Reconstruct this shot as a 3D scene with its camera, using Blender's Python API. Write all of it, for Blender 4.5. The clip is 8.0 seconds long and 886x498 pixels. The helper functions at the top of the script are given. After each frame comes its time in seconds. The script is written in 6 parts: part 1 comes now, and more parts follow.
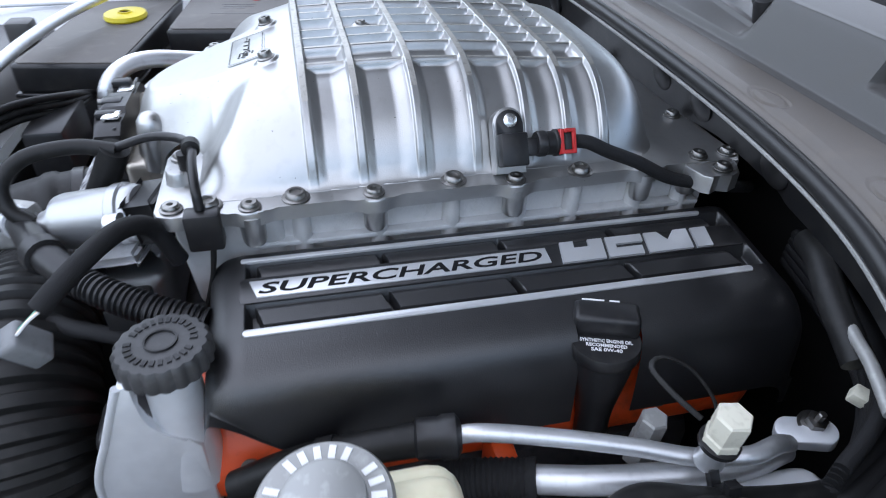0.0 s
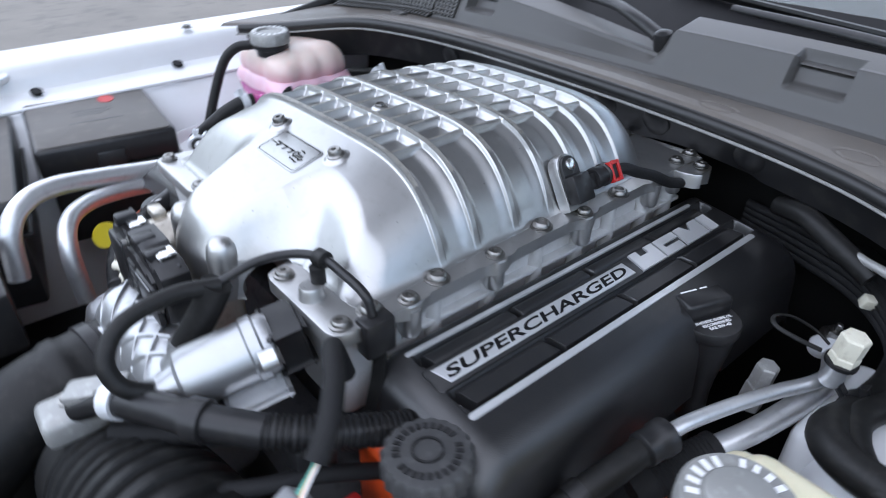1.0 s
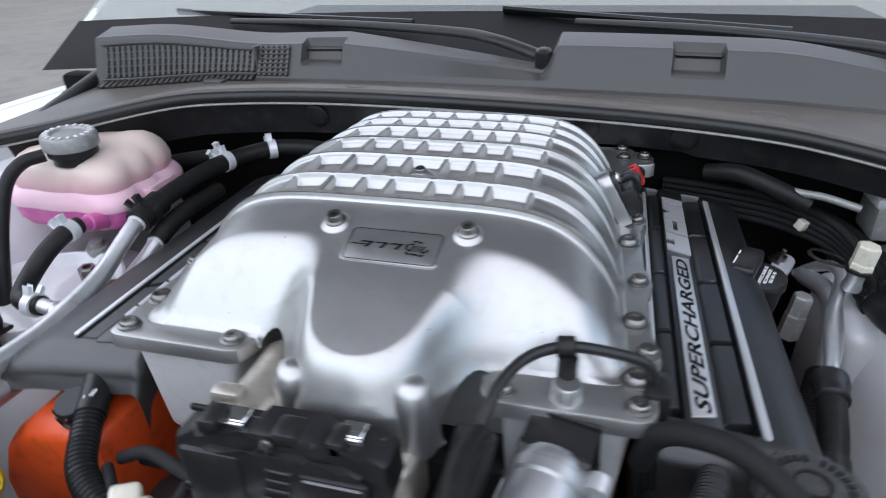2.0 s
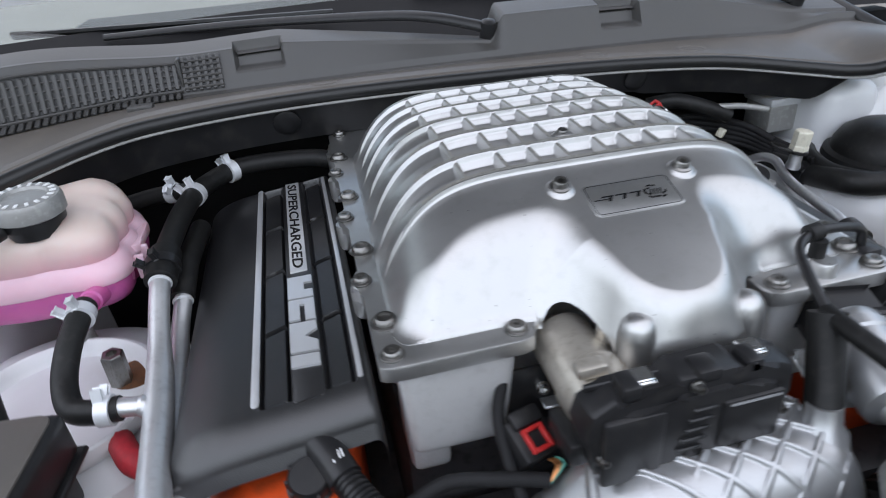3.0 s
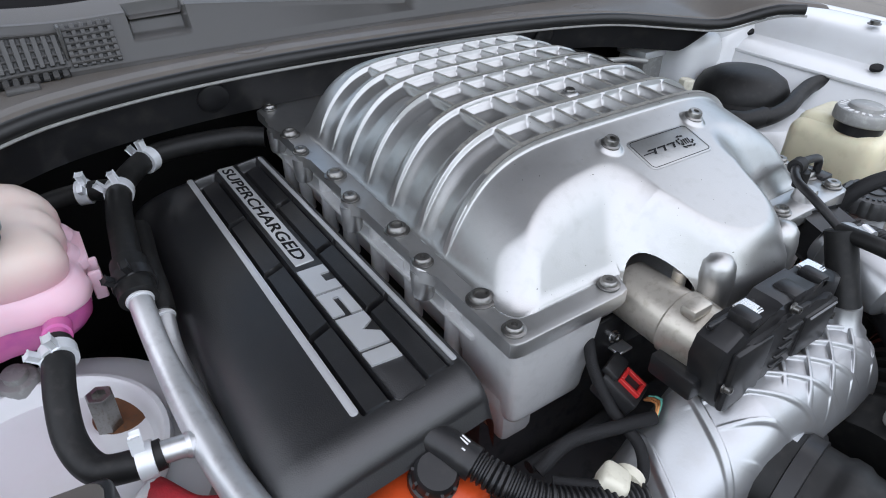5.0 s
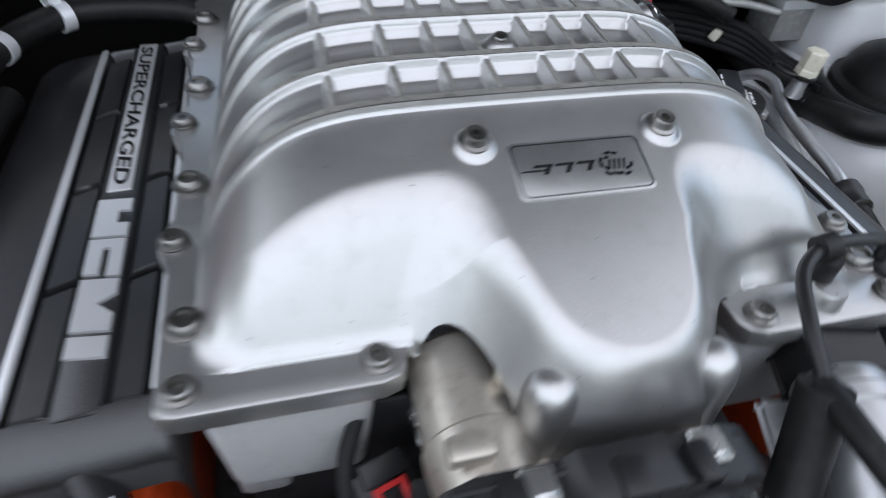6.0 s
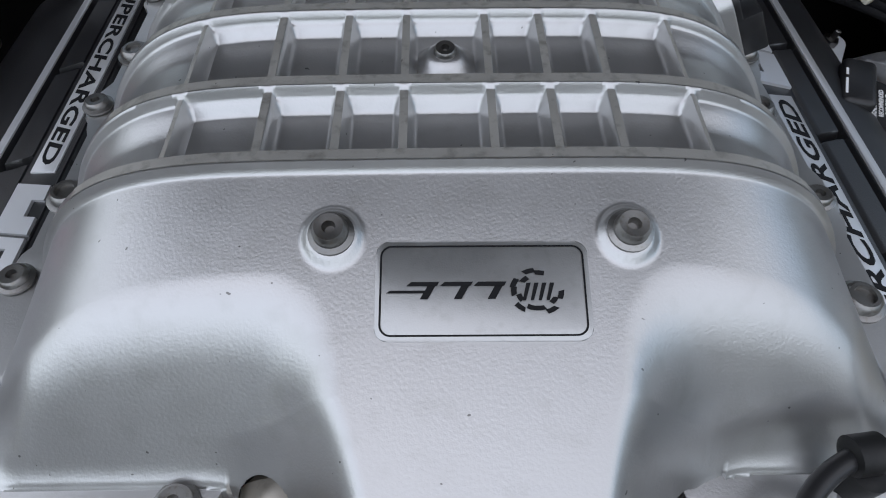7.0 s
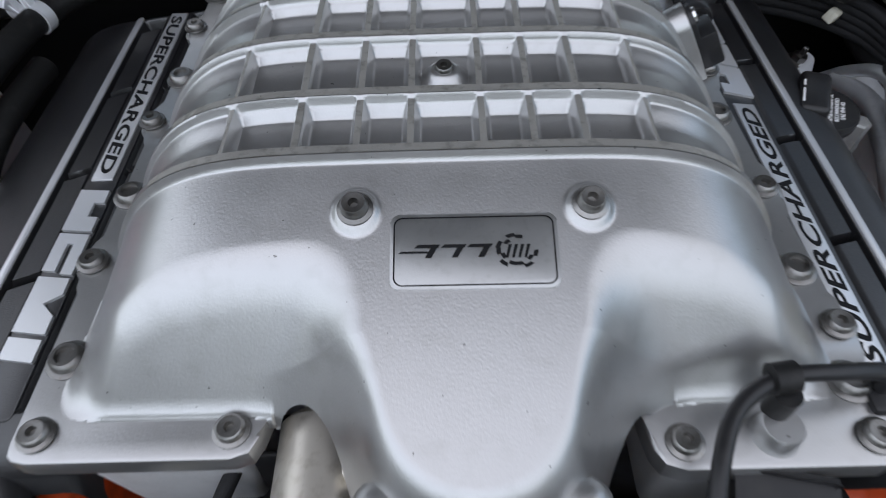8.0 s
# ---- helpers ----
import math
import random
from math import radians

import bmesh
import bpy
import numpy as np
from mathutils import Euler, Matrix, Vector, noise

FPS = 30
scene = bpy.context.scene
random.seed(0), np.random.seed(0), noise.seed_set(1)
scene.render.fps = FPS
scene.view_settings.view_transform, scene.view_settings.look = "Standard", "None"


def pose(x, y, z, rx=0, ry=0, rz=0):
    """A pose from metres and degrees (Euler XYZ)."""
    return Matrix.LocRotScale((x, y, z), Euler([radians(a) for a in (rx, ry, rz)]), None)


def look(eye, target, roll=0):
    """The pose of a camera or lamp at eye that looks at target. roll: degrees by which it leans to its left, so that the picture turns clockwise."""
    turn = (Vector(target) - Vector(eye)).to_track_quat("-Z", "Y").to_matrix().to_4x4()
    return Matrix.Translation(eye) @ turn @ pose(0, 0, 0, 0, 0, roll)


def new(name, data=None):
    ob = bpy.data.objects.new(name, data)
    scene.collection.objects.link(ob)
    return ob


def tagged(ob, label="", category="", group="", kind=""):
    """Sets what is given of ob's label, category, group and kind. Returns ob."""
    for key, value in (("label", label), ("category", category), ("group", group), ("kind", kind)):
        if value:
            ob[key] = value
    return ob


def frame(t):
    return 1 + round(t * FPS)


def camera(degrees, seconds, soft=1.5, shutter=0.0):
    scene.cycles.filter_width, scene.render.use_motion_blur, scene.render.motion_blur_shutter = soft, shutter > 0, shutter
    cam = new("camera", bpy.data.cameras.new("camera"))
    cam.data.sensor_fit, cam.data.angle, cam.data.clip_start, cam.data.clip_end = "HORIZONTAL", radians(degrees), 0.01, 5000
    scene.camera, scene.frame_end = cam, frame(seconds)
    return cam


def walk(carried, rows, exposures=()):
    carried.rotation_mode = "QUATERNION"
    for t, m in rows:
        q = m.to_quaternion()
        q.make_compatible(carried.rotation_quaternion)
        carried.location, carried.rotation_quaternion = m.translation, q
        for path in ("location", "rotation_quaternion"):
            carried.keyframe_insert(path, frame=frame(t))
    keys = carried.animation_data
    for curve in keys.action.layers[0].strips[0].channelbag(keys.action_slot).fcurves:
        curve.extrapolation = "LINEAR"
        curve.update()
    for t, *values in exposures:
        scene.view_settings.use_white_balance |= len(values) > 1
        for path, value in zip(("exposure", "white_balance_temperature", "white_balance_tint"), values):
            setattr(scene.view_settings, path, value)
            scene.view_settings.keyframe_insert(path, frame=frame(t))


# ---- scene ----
cam = camera(71.2, 8.0, soft=1.0, shutter=0.4)
PATH = [
    (0, (0.656, 0.099, 0.273), (-0.912, 0.501, -0.902), 2.2),
    (0.5, (0.605, 0.015, 0.263), (-0.91, 0.68, -0.862), 2.4),
    (0.8, (0.576, -0.115, 0.281), (-0.845, 0.799, -0.789), 0.9),
    (1, (0.536, -0.192, 0.301), (-0.763, 0.908, -0.75), 0.6),
    (1.2, (0.479, -0.243, 0.307), (-0.688, 1.018, -0.716), -0.7),
    (2.3, (0.03, -0.371, 0.281), (-0.168, 1.381, -0.663), -2.4),
    (2.5, (-0.053, -0.395, 0.292), (-0.083, 1.354, -0.678), -3.2),
    (2.7, (-0.125, -0.398, 0.297), (0.008, 1.344, -0.677), -3.9),
    (3, (-0.229, -0.353, 0.288), (0.119, 1.346, -0.71), -4.5),
    (3.5, (-0.331, -0.284, 0.28), (0.301, 1.294, -0.774), -4.4),
    (4, (-0.413, -0.25, 0.288), (0.421, 1.196, -0.813), -3.4),
    (4.2, (-0.435, -0.244, 0.292), (0.463, 1.161, -0.811), -2.6),
    (5.3, (-0.413, -0.248, 0.297), (0.482, 1.119, -0.856), 1.3),
    (5.5, (-0.358, -0.247, 0.301), (0.442, 1.14, -0.897), 2.8),
    (5.8, (-0.227, -0.222, 0.273), (0.356, 1.187, -1.021), 4.6),
    (6, (-0.131, -0.185, 0.258), (0.282, 1.198, -1.126), 4.4),
    (6.2, (-0.066, -0.139, 0.257), (0.213, 1.184, -1.217), 4.4),
    (6.5, (-0.021, -0.095, 0.256), (0.101, 1.169, -1.29), 2.0),
    (6.8, (-0.004, -0.067, 0.256), (0.027, 1.115, -1.357), -0.1),
    (7, (-0.002, -0.066, 0.252), (0.012, 1.134, -1.348), -0.2),
    (7.5, (-0.002, -0.066, 0.248), (-0.018, 1.132, -1.353), -1.1),
    (7.8, (-0.003, -0.09, 0.267), (-0.013, 1.134, -1.315), -1.3),
    (8, (0.002, -0.122, 0.285), (-0.017, 1.141, -1.266), -2.2),
]
EXPOSURES = [(0, 2.37, 7700, 11), (1.0, 2.36, 7800, 11), (2.5, 2.06, 8500, 11), (5.5, 2.10, 8600, 11), (6.0, 1.98, 8600, 11), (6.5, 1.58, 8650, 11), (7, 1.59, 8500, 11), (7.5, 1.57, 8500, 11), (8, 1.68, 8500, 11)]
walk(cam, [(t, look(eye, target, roll)) for t, eye, target, roll in PATH], EXPOSURES)

# ---- world and sun ----
SUN_ELEVATION, SUN_BEARING = radians(72), radians(215)   # bearing from +y, clockwise seen from above
world = bpy.data.worlds.new("daylight")
scene.world = world
world.use_nodes = True
wn, wl = world.node_tree.nodes, world.node_tree.links
sky = wn.new("ShaderNodeTexSky")
sky.sky_type = "NISHITA"
sky.sun_disc = False
sky.sun_elevation, sky.sun_rotation = SUN_ELEVATION, SUN_BEARING
sky.air_density, sky.dust_density, sky.ozone_density = 1.0, 0.05, 1.0
wn["Background"].inputs["Strength"].default_value = 0.125
wl.new(sky.outputs["Color"], wn["Background"].inputs["Color"])
sun = new("sun", bpy.data.lights.new("sun", "SUN"))
sun.data.energy, sun.data.angle, sun.data.color = 0.62, radians(145), (1.0, 0.93, 0.84)
sx, sy, sz = (math.sin(SUN_BEARING) * math.cos(SUN_ELEVATION), math.cos(SUN_BEARING) * math.cos(SUN_ELEVATION), math.sin(SUN_ELEVATION))
sun.matrix_world = look((sx * 5, sy * 5, sz * 5), (0, 0, 0))


# ---- materials ----
def material(name, colour, rough=0.5, metal=0.0, vary=0.15, scale=8.0, grain=0.0, grain_scale=900.0, dirt=None, dirt_amount=0.0,
             coat=0.0, rough_vary=0.08, subsurface=0.0, random_tone=0.0, relief=0.0002, sheen=0.5, specks=0.0, fade=None):
    m = bpy.data.materials.new(name)
    m.use_nodes = True
    n, l = m.node_tree.nodes, m.node_tree.links
    b = n["Principled BSDF"]
    b.inputs["Metallic"].default_value = metal
    b.inputs["Coat Weight"].default_value = coat
    b.inputs["Specular IOR Level"].default_value = sheen
    b.inputs["Coat Roughness"].default_value = 0.06
    if subsurface:
        b.inputs["Subsurface Weight"].default_value = subsurface
        b.inputs["Subsurface Radius"].default_value = (1.0, 0.6, 0.6)
        b.inputs["Subsurface Scale"].default_value = 0.02
    at = n.new("ShaderNodeTexCoord")
    broad = n.new("ShaderNodeTexNoise")
    broad.inputs["Scale"].default_value, broad.inputs["Detail"].default_value = scale, 6
    l.new(at.outputs["Object"], broad.inputs["Vector"])
    tone = n.new("ShaderNodeMix")
    tone.data_type = "RGBA"
    tone.inputs["A"].default_value = (*[c * (1 - vary) for c in colour], 1)
    tone.inputs["B"].default_value = (*[min(1, c * (1 + vary)) for c in colour], 1)
    l.new(broad.outputs["Fac"], tone.inputs["Factor"])
    out = tone.outputs["Result"]
    if fade:                        # a second colour below: (height where it is full, height where it is gone, colour)
        part_xyz, depth, blend = n.new("ShaderNodeSeparateXYZ"), n.new("ShaderNodeMapRange"), n.new("ShaderNodeMix")
        l.new(at.outputs["Object"], part_xyz.inputs["Vector"])
        l.new(part_xyz.outputs["Z"], depth.inputs["Value"])
        depth.interpolation_type = "SMOOTHSTEP"
        depth.inputs["From Min"].default_value, depth.inputs["From Max"].default_value = fade[0], fade[1]
        blend.data_type = "RGBA"
        blend.inputs["A"].default_value = (*fade[2], 1)
        l.new(depth.outputs["Result"], blend.inputs["Factor"])
        l.new(out, blend.inputs["B"])
        out = blend.outputs["Result"]
    if random_tone:
        info, hsv, span = n.new("ShaderNodeObjectInfo"), n.new("ShaderNodeHueSaturation"), n.new("ShaderNodeMapRange")
        span.inputs["To Min"].default_value, span.inputs["To Max"].default_value = 1 - random_tone, 1 + random_tone
        l.new(info.outputs["Random"], span.inputs["Value"])
        l.new(span.outputs["Result"], hsv.inputs["Value"])
        l.new(out, hsv.inputs["Color"])
        out = hsv.outputs["Color"]
    fine = n.new("ShaderNodeTexNoise")
    fine.inputs["Scale"].default_value, fine.inputs["Detail"].default_value = grain_scale, 3
    l.new(at.outputs["Object"], fine.inputs["Vector"])
    if dirt:
        spots, ramp, mix = n.new("ShaderNodeTexNoise"), n.new("ShaderNodeValToRGB"), n.new("ShaderNodeMix")
        spots.inputs["Scale"].default_value, spots.inputs["Detail"].default_value = scale * 4.3, 8
        l.new(at.outputs["Object"], spots.inputs["Vector"])
        ramp.color_ramp.elements[0].position, ramp.color_ramp.elements[1].position = 0.52, 0.72
        ramp.color_ramp.elements[1].color = (dirt_amount, dirt_amount, dirt_amount, 1)
        l.new(spots.outputs["Fac"], ramp.inputs["Fac"])
        mix.data_type = "RGBA"
        mix.inputs["B"].default_value = (*dirt, 1)
        l.new(ramp.outputs["Color"], mix.inputs["Factor"])
        l.new(out, mix.inputs["A"])
        out = mix.outputs["Result"]
    if specks:
        dots, cut, mark = n.new("ShaderNodeTexNoise"), n.new("ShaderNodeMapRange"), n.new("ShaderNodeMix")
        dots.inputs["Scale"].default_value, dots.inputs["Detail"].default_value = 330, 1
        l.new(at.outputs["Object"], dots.inputs["Vector"])
        cut.inputs["From Min"].default_value, cut.inputs["From Max"].default_value, cut.inputs["To Max"].default_value = 0.785, 0.81, specks
        l.new(dots.outputs["Fac"], cut.inputs["Value"])
        mark.data_type = "RGBA"
        mark.inputs["B"].default_value = (0.05, 0.045, 0.04, 1)
        l.new(cut.outputs["Result"], mark.inputs["Factor"])
        l.new(out, mark.inputs["A"])
        out = mark.outputs["Result"]
    l.new(out, b.inputs["Base Color"])
    rr = n.new("ShaderNodeMapRange")
    rr.inputs["To Min"].default_value, rr.inputs["To Max"].default_value = max(0.02, rough - rough_vary), min(1, rough + rough_vary)
    l.new(broad.outputs["Fac"], rr.inputs["Value"])
    l.new(rr.outputs["Result"], b.inputs["Roughness"])
    if grain:
        bump = n.new("ShaderNodeBump")
        bump.inputs["Strength"].default_value, bump.inputs["Distance"].default_value = grain, relief
        l.new(fine.outputs["Fac"], bump.inputs["Height"])
        l.new(bump.outputs["Normal"], b.inputs["Normal"])
    return m


CAST = material("cast_aluminium", (0.48, 0.48, 0.475), 0.365, 0.93, 0.08, 22, 0.5, 800, (0.38, 0.375, 0.36), 0.32, rough_vary=0.06, relief=0.00018, specks=0.7)
CAST_ROUGH = material("rough_cast_aluminium", (0.60, 0.60, 0.60), 0.5, 0.35, 0.08, 20, 0.7, 420, (0.42, 0.42, 0.41), 0.3, relief=0.0005)
ELBOW = material("bright_cast_aluminium", (0.46, 0.47, 0.48), 0.38, 0.82, 0.08, 16, 0.4, 480, (0.42, 0.41, 0.40), 0.4)
ALUMINIUM = material("drawn_aluminium", (0.68, 0.69, 0.70), 0.42, 0.85, 0.08, 30, 0.15, 900, (0.4, 0.4, 0.4), 0.3)
ZINC = material("grey_zinc_steel", (0.25, 0.245, 0.235), 0.36, 1.0, 0.2, 120, 0.2, 1500, (0.16, 0.13, 0.1), 0.5, random_tone=0.25)
ZINC_WARM = material("yellowed_motor_can", (0.54, 0.50, 0.44), 0.36, 0.7, 0.12, 40, 0.2, 900, (0.3, 0.26, 0.2), 0.5)
STEEL = material("bright_clip_steel", (0.75, 0.75, 0.74), 0.25, 1.0, 0.06, 60)
RIBTOP = material("grimy_milled_aluminium", (0.50, 0.485, 0.45), 0.48, 0.75, 0.15, 40, 0.4, 1100, (0.2, 0.19, 0.165), 0.6, specks=0.7)
PLUGGREY = material("pale_grey_plug_plastic", (0.17, 0.175, 0.18), 0.45, 0.0, 0.1, 40, 0.2, 900, (0.1, 0.1, 0.1), 0.4)
CAPBLACK = material("greyed_black_cap", (0.045, 0.045, 0.046), 0.45, 0.0, 0.2, 30, 0.3, 900, (0.1, 0.1, 0.1), 0.4)
ETCH = material("black_etching", (0.008, 0.008, 0.009), 0.55, 0.0, 0.2, 60, sheen=0.15)
PLATE = material("brushed_badge_metal", (0.46, 0.465, 0.46), 0.40, 0.95, 0.08, 60, 0.2, 1600, (0.36, 0.36, 0.35), 0.4)
BLACK = material("grained_black_plastic", (0.0065, 0.0065, 0.0075), 0.40, 0.0, 0.15, 14, 0.8, 900, (0.040, 0.038, 0.036), 0.14, rough_vary=0.05, relief=0.00026, sheen=0.95)
BLACK_SMOOTH = material("smooth_black_plastic", (0.014, 0.014, 0.015), 0.36, 0.0, 0.25, 18, 0.15, 900, (0.042, 0.039, 0.036), 0.3, sheen=0.4)
RUBBER = material("black_rubber", (0.009, 0.009, 0.009), 0.5, 0.0, 0.3, 25, 0.3, 700, (0.04, 0.037, 0.034), 0.3, sheen=0.3)
SLEEVE = material("woven_black_sleeve", (0.010, 0.010, 0.011), 0.68, 0.0, 0.3, 90, 0.9, 1300, relief=0.0006, sheen=0.3)
SILVER = material("silver_painted_trim", (0.62, 0.63, 0.64), 0.34, 0.55, 0.05, 30, 0.2, 1500)
ORANGE = material("orange_red_engine_paint", (0.74, 0.085, 0.02), 0.40, 0.0, 0.15, 14, 0.4, 500, (0.2, 0.04, 0.015), 0.5, relief=0.0004)
WHITE = material("white_body_paint", (0.70, 0.71, 0.72), 0.3, 0.0, 0.03, 4, 0.0, 900, (0.55, 0.53, 0.5), 0.25, coat=0.6)
COWL = material("grey_cowl_plastic", (0.064, 0.062, 0.060), 0.42, 0.0, 0.18, 6, 0.5, 1000, (0.07, 0.063, 0.055), 0.4, relief=0.0002)
# cowl plastic with tan dust and warm low light mixed into the colour
LEDGE = material("dusty_sunlit_cowl_plastic", (0.125, 0.110, 0.098), 0.40, 0.0, 0.18, 6, 0.5, 1000, (0.17, 0.145, 0.12), 0.5, relief=0.0002, specks=0.5)
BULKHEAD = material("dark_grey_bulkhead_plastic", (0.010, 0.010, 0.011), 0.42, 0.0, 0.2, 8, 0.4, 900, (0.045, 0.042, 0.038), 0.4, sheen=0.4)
TANK_SEAM = material("pink_tank_seam", (0.80, 0.50, 0.58), 0.32, 0.0, 0.08, 12, subsurface=0.35)
LINING = material("grey_bonnet_lining", (0.08, 0.08, 0.08), 0.8, 0.0, 0.1, 6, 0.6, 300, relief=0.001)
# black box lids: dust plus the sky's light on top, both in the colour
DUSTY_LIT = material("dusty_skylit_black_plastic", (0.095, 0.086, 0.077), 0.5, 0.0, 0.2, 8, 0.4, 700, (0.15, 0.132, 0.115), 0.5, sheen=0.4, specks=0.6)
SEAL = material("soft_black_seal", (0.012, 0.012, 0.012), 0.42, 0.0, 0.2, 20, 0.2, 600)
TANK_TOP = material("milky_tank_plastic", (0.72, 0.58, 0.52), 0.32, 0.0, 0.06, 12, 0.1, 300, (0.66, 0.48, 0.46), 0.3, subsurface=0.35, fade=(-0.036, 0.014, (0.70, 0.36, 0.42)))
TANK_LOW = material("magenta_coolant_tank", (0.60, 0.12, 0.34), 0.25, 0.0, 0.18, 14, 0.0, 900, (0.42, 0.07, 0.30), 0.5, subsurface=0.3)
CREAM = material("cream_plastic", (0.72, 0.66, 0.48), 0.4, 0.0, 0.06, 14, 0.0, 900, (0.5, 0.43, 0.28), 0.4, subsurface=0.2)
NATURAL = material("off_white_nylon", (0.66, 0.63, 0.52), 0.45, 0.0, 0.08, 40, 0.0, 900, (0.4, 0.36, 0.28), 0.4)
CAPGREY = material("weathered_grey_cap", (0.3, 0.3, 0.29), 0.42, 0.3, 0.15, 30, 0.2, 800, (0.5, 0.5, 0.48), 0.5)
CLAMP = material("pale_clamp_steel", (0.72, 0.74, 0.76), 0.42, 0.35, 0.12, 60)
RED = material("red_plastic", (0.5, 0.022, 0.022), 0.4, 0.0, 0.1, 30)
YELLOW = material("yellow_plastic", (0.75, 0.6, 0.03), 0.4, 0.0, 0.1, 30)
RUST = material("rusty_steel", (0.15, 0.062, 0.028), 0.75, 0.2, 0.4, 60, 0.5, 500, (0.08, 0.05, 0.04), 0.6)
DARK = material("dark_underbody", (0.006, 0.006, 0.006), 0.7, 0.0, 0.4, 12, 0.4, 200, sheen=0.1)
BLOCKGREY = material("grey_engine_metal", (0.1, 0.1, 0.105), 0.5, 0.7, 0.3, 14, 0.5, 300, (0.03, 0.03, 0.03), 0.6)
ASPHALT = material("asphalt", (0.19, 0.175, 0.155), 0.9, 0.0, 0.25, 1.5, 0.8, 90, (0.1, 0.095, 0.09), 0.5, relief=0.004)
LABEL = material("white_print", (0.75, 0.75, 0.75), 0.5)
COPPER = material("copper_wire", (0.7, 0.3, 0.12), 0.35, 0.8)
GREEN = material("green_wire", (0.08, 0.35, 0.28), 0.45)
BRAID = material("red_braid", (0.42, 0.02, 0.03), 0.6, 0.0, 0.5, 160, 0.8, 700, relief=0.0006)
GLASS = bpy.data.materials.new("tinted_glass")
GLASS.use_nodes = True
gb = GLASS.node_tree.nodes["Principled BSDF"]
gb.inputs["Base Color"].default_value, gb.inputs["Roughness"].default_value = (0.75, 0.85, 0.82, 1), 0.02
gb.inputs["Transmission Weight"].default_value, gb.inputs["IOR"].default_value = 1.0, 1.5


# ---- helpers ----
def thing(name, at, label, category, group="", kind=""):
    ob = new(name)
    ob.location = at
    ob.empty_display_size = 0.02
    return tagged(ob, label, category, group, kind)


def smooth(me, angle=40):
    me.shade_smooth()
    me.set_sharp_from_angle(angle=radians(angle))


def hang(ob, parent):
    """Parent ob, whose mesh is in world metres, and put its origin at its parent's."""
    ob.parent = parent
    root, shift = parent, Vector()
    while root is not None:
        shift += root.location
        root = root.parent
    ob.matrix_parent_inverse = Matrix.Translation(-shift) if parent.parent is None else Matrix.Identity(4)
    return ob


def part(name, bm, mat, parent=None, label="", angle=40):
    me = bpy.data.meshes.new(name)
    bmesh.ops.recalc_face_normals(bm, faces=bm.faces)
    bm.to_mesh(me)
    bm.free()
    me.materials.append(mat)
    smooth(me, angle)
    ob = new(name, me)
    if parent is not None:
        hang(ob, parent)
    if label:
        ob["label"] = label
    return ob


def shared(name, me, m, parent, label=""):
    """One more object on a mesh, at the pose m in world metres."""
    ob = new(name, me)
    hang(ob, parent)
    ob.matrix_basis = m
    if label:
        ob["label"] = label
    return ob


def mesh_of(bm, name, mat, angle=40):
    me = bpy.data.meshes.new(name)
    bmesh.ops.recalc_face_normals(bm, faces=bm.faces)
    bm.to_mesh(me)
    bm.free()
    me.materials.append(mat)
    smooth(me, angle)
    return me


def box(bm, lo, hi, bevel=0.0, seg=2, m=None):
    made = bmesh.ops.create_cube(bm, size=1.0)["verts"]
    lo, hi = Vector(lo), Vector(hi)
    for v in made:
        v.co = Vector([(a + b) / 2 + c * (b - a) for a, b, c in zip(lo, hi, v.co)])
        if m is not None:
            v.co = m @ v.co
    if bevel:
        edges = list({e for v in made for e in v.link_edges})
        bmesh.ops.bevel(bm, geom=edges, offset=bevel, segments=seg, profile=0.5, affect="EDGES")
    return bm


def prism(bm, outline, z0, z1, bevel=0.0, seg=2):
    """An outline of (x, y) extruded from z0 to z1."""
    low = [bm.verts.new((x, y, z0)) for x, y in outline]
    high = [bm.verts.new((x, y, z1)) for x, y in outline]
    n = len(outline)
    faces = [bm.faces.new(low[::-1]), bm.faces.new(high)]
    faces += [bm.faces.new((low[i], low[(i + 1) % n], high[(i + 1) % n], high[i])) for i in range(n)]
    if bevel:
        rim = [e for e in faces[1].edges]
        bmesh.ops.bevel(bm, geom=rim, offset=bevel, segments=seg, profile=0.5, affect="EDGES")
    return bm


def lathe(bm, profile, m=None, n=24, wobble=None):
    """A profile of (radius, height) turned about z, then moved by m. wobble(angle): a factor on the radius."""
    rings = []
    for r, z in profile:
        ring = []
        for i in range(n):
            a = 2 * math.pi * i / n
            k = r * (wobble(a) if wobble else 1)
            p = Vector((k * math.cos(a), k * math.sin(a), z))
            ring.append(bm.verts.new(m @ p if m is not None else p))
        rings.append(ring)
    for a, b in zip(rings, rings[1:]):
        for i in range(n):
            bm.faces.new((a[i], a[(i + 1) % n], b[(i + 1) % n], b[i]))
    bm.faces.new(rings[0][::-1])
    bm.faces.new(rings[-1])
    return bm


def spline(points, step=0.004):
    """A smooth line through the points, in short steps."""
    p = [Vector(q) for q in points]
    p = [2 * p[0] - p[1]] + p + [2 * p[-1] - p[-2]]
    out = []
    for a, b, c, d in zip(p, p[1:], p[2:], p[3:]):
        k = max(2, int((c - b).length / step))
        for i in range(k):
            t = i / k
            out.append(0.5 * ((2 * b) + (c - a) * t + (2 * a - 5 * b + 4 * c - d) * t * t + (3 * b - a - 3 * c + d) * t ** 3))
    out.append(p[-2])
    return out


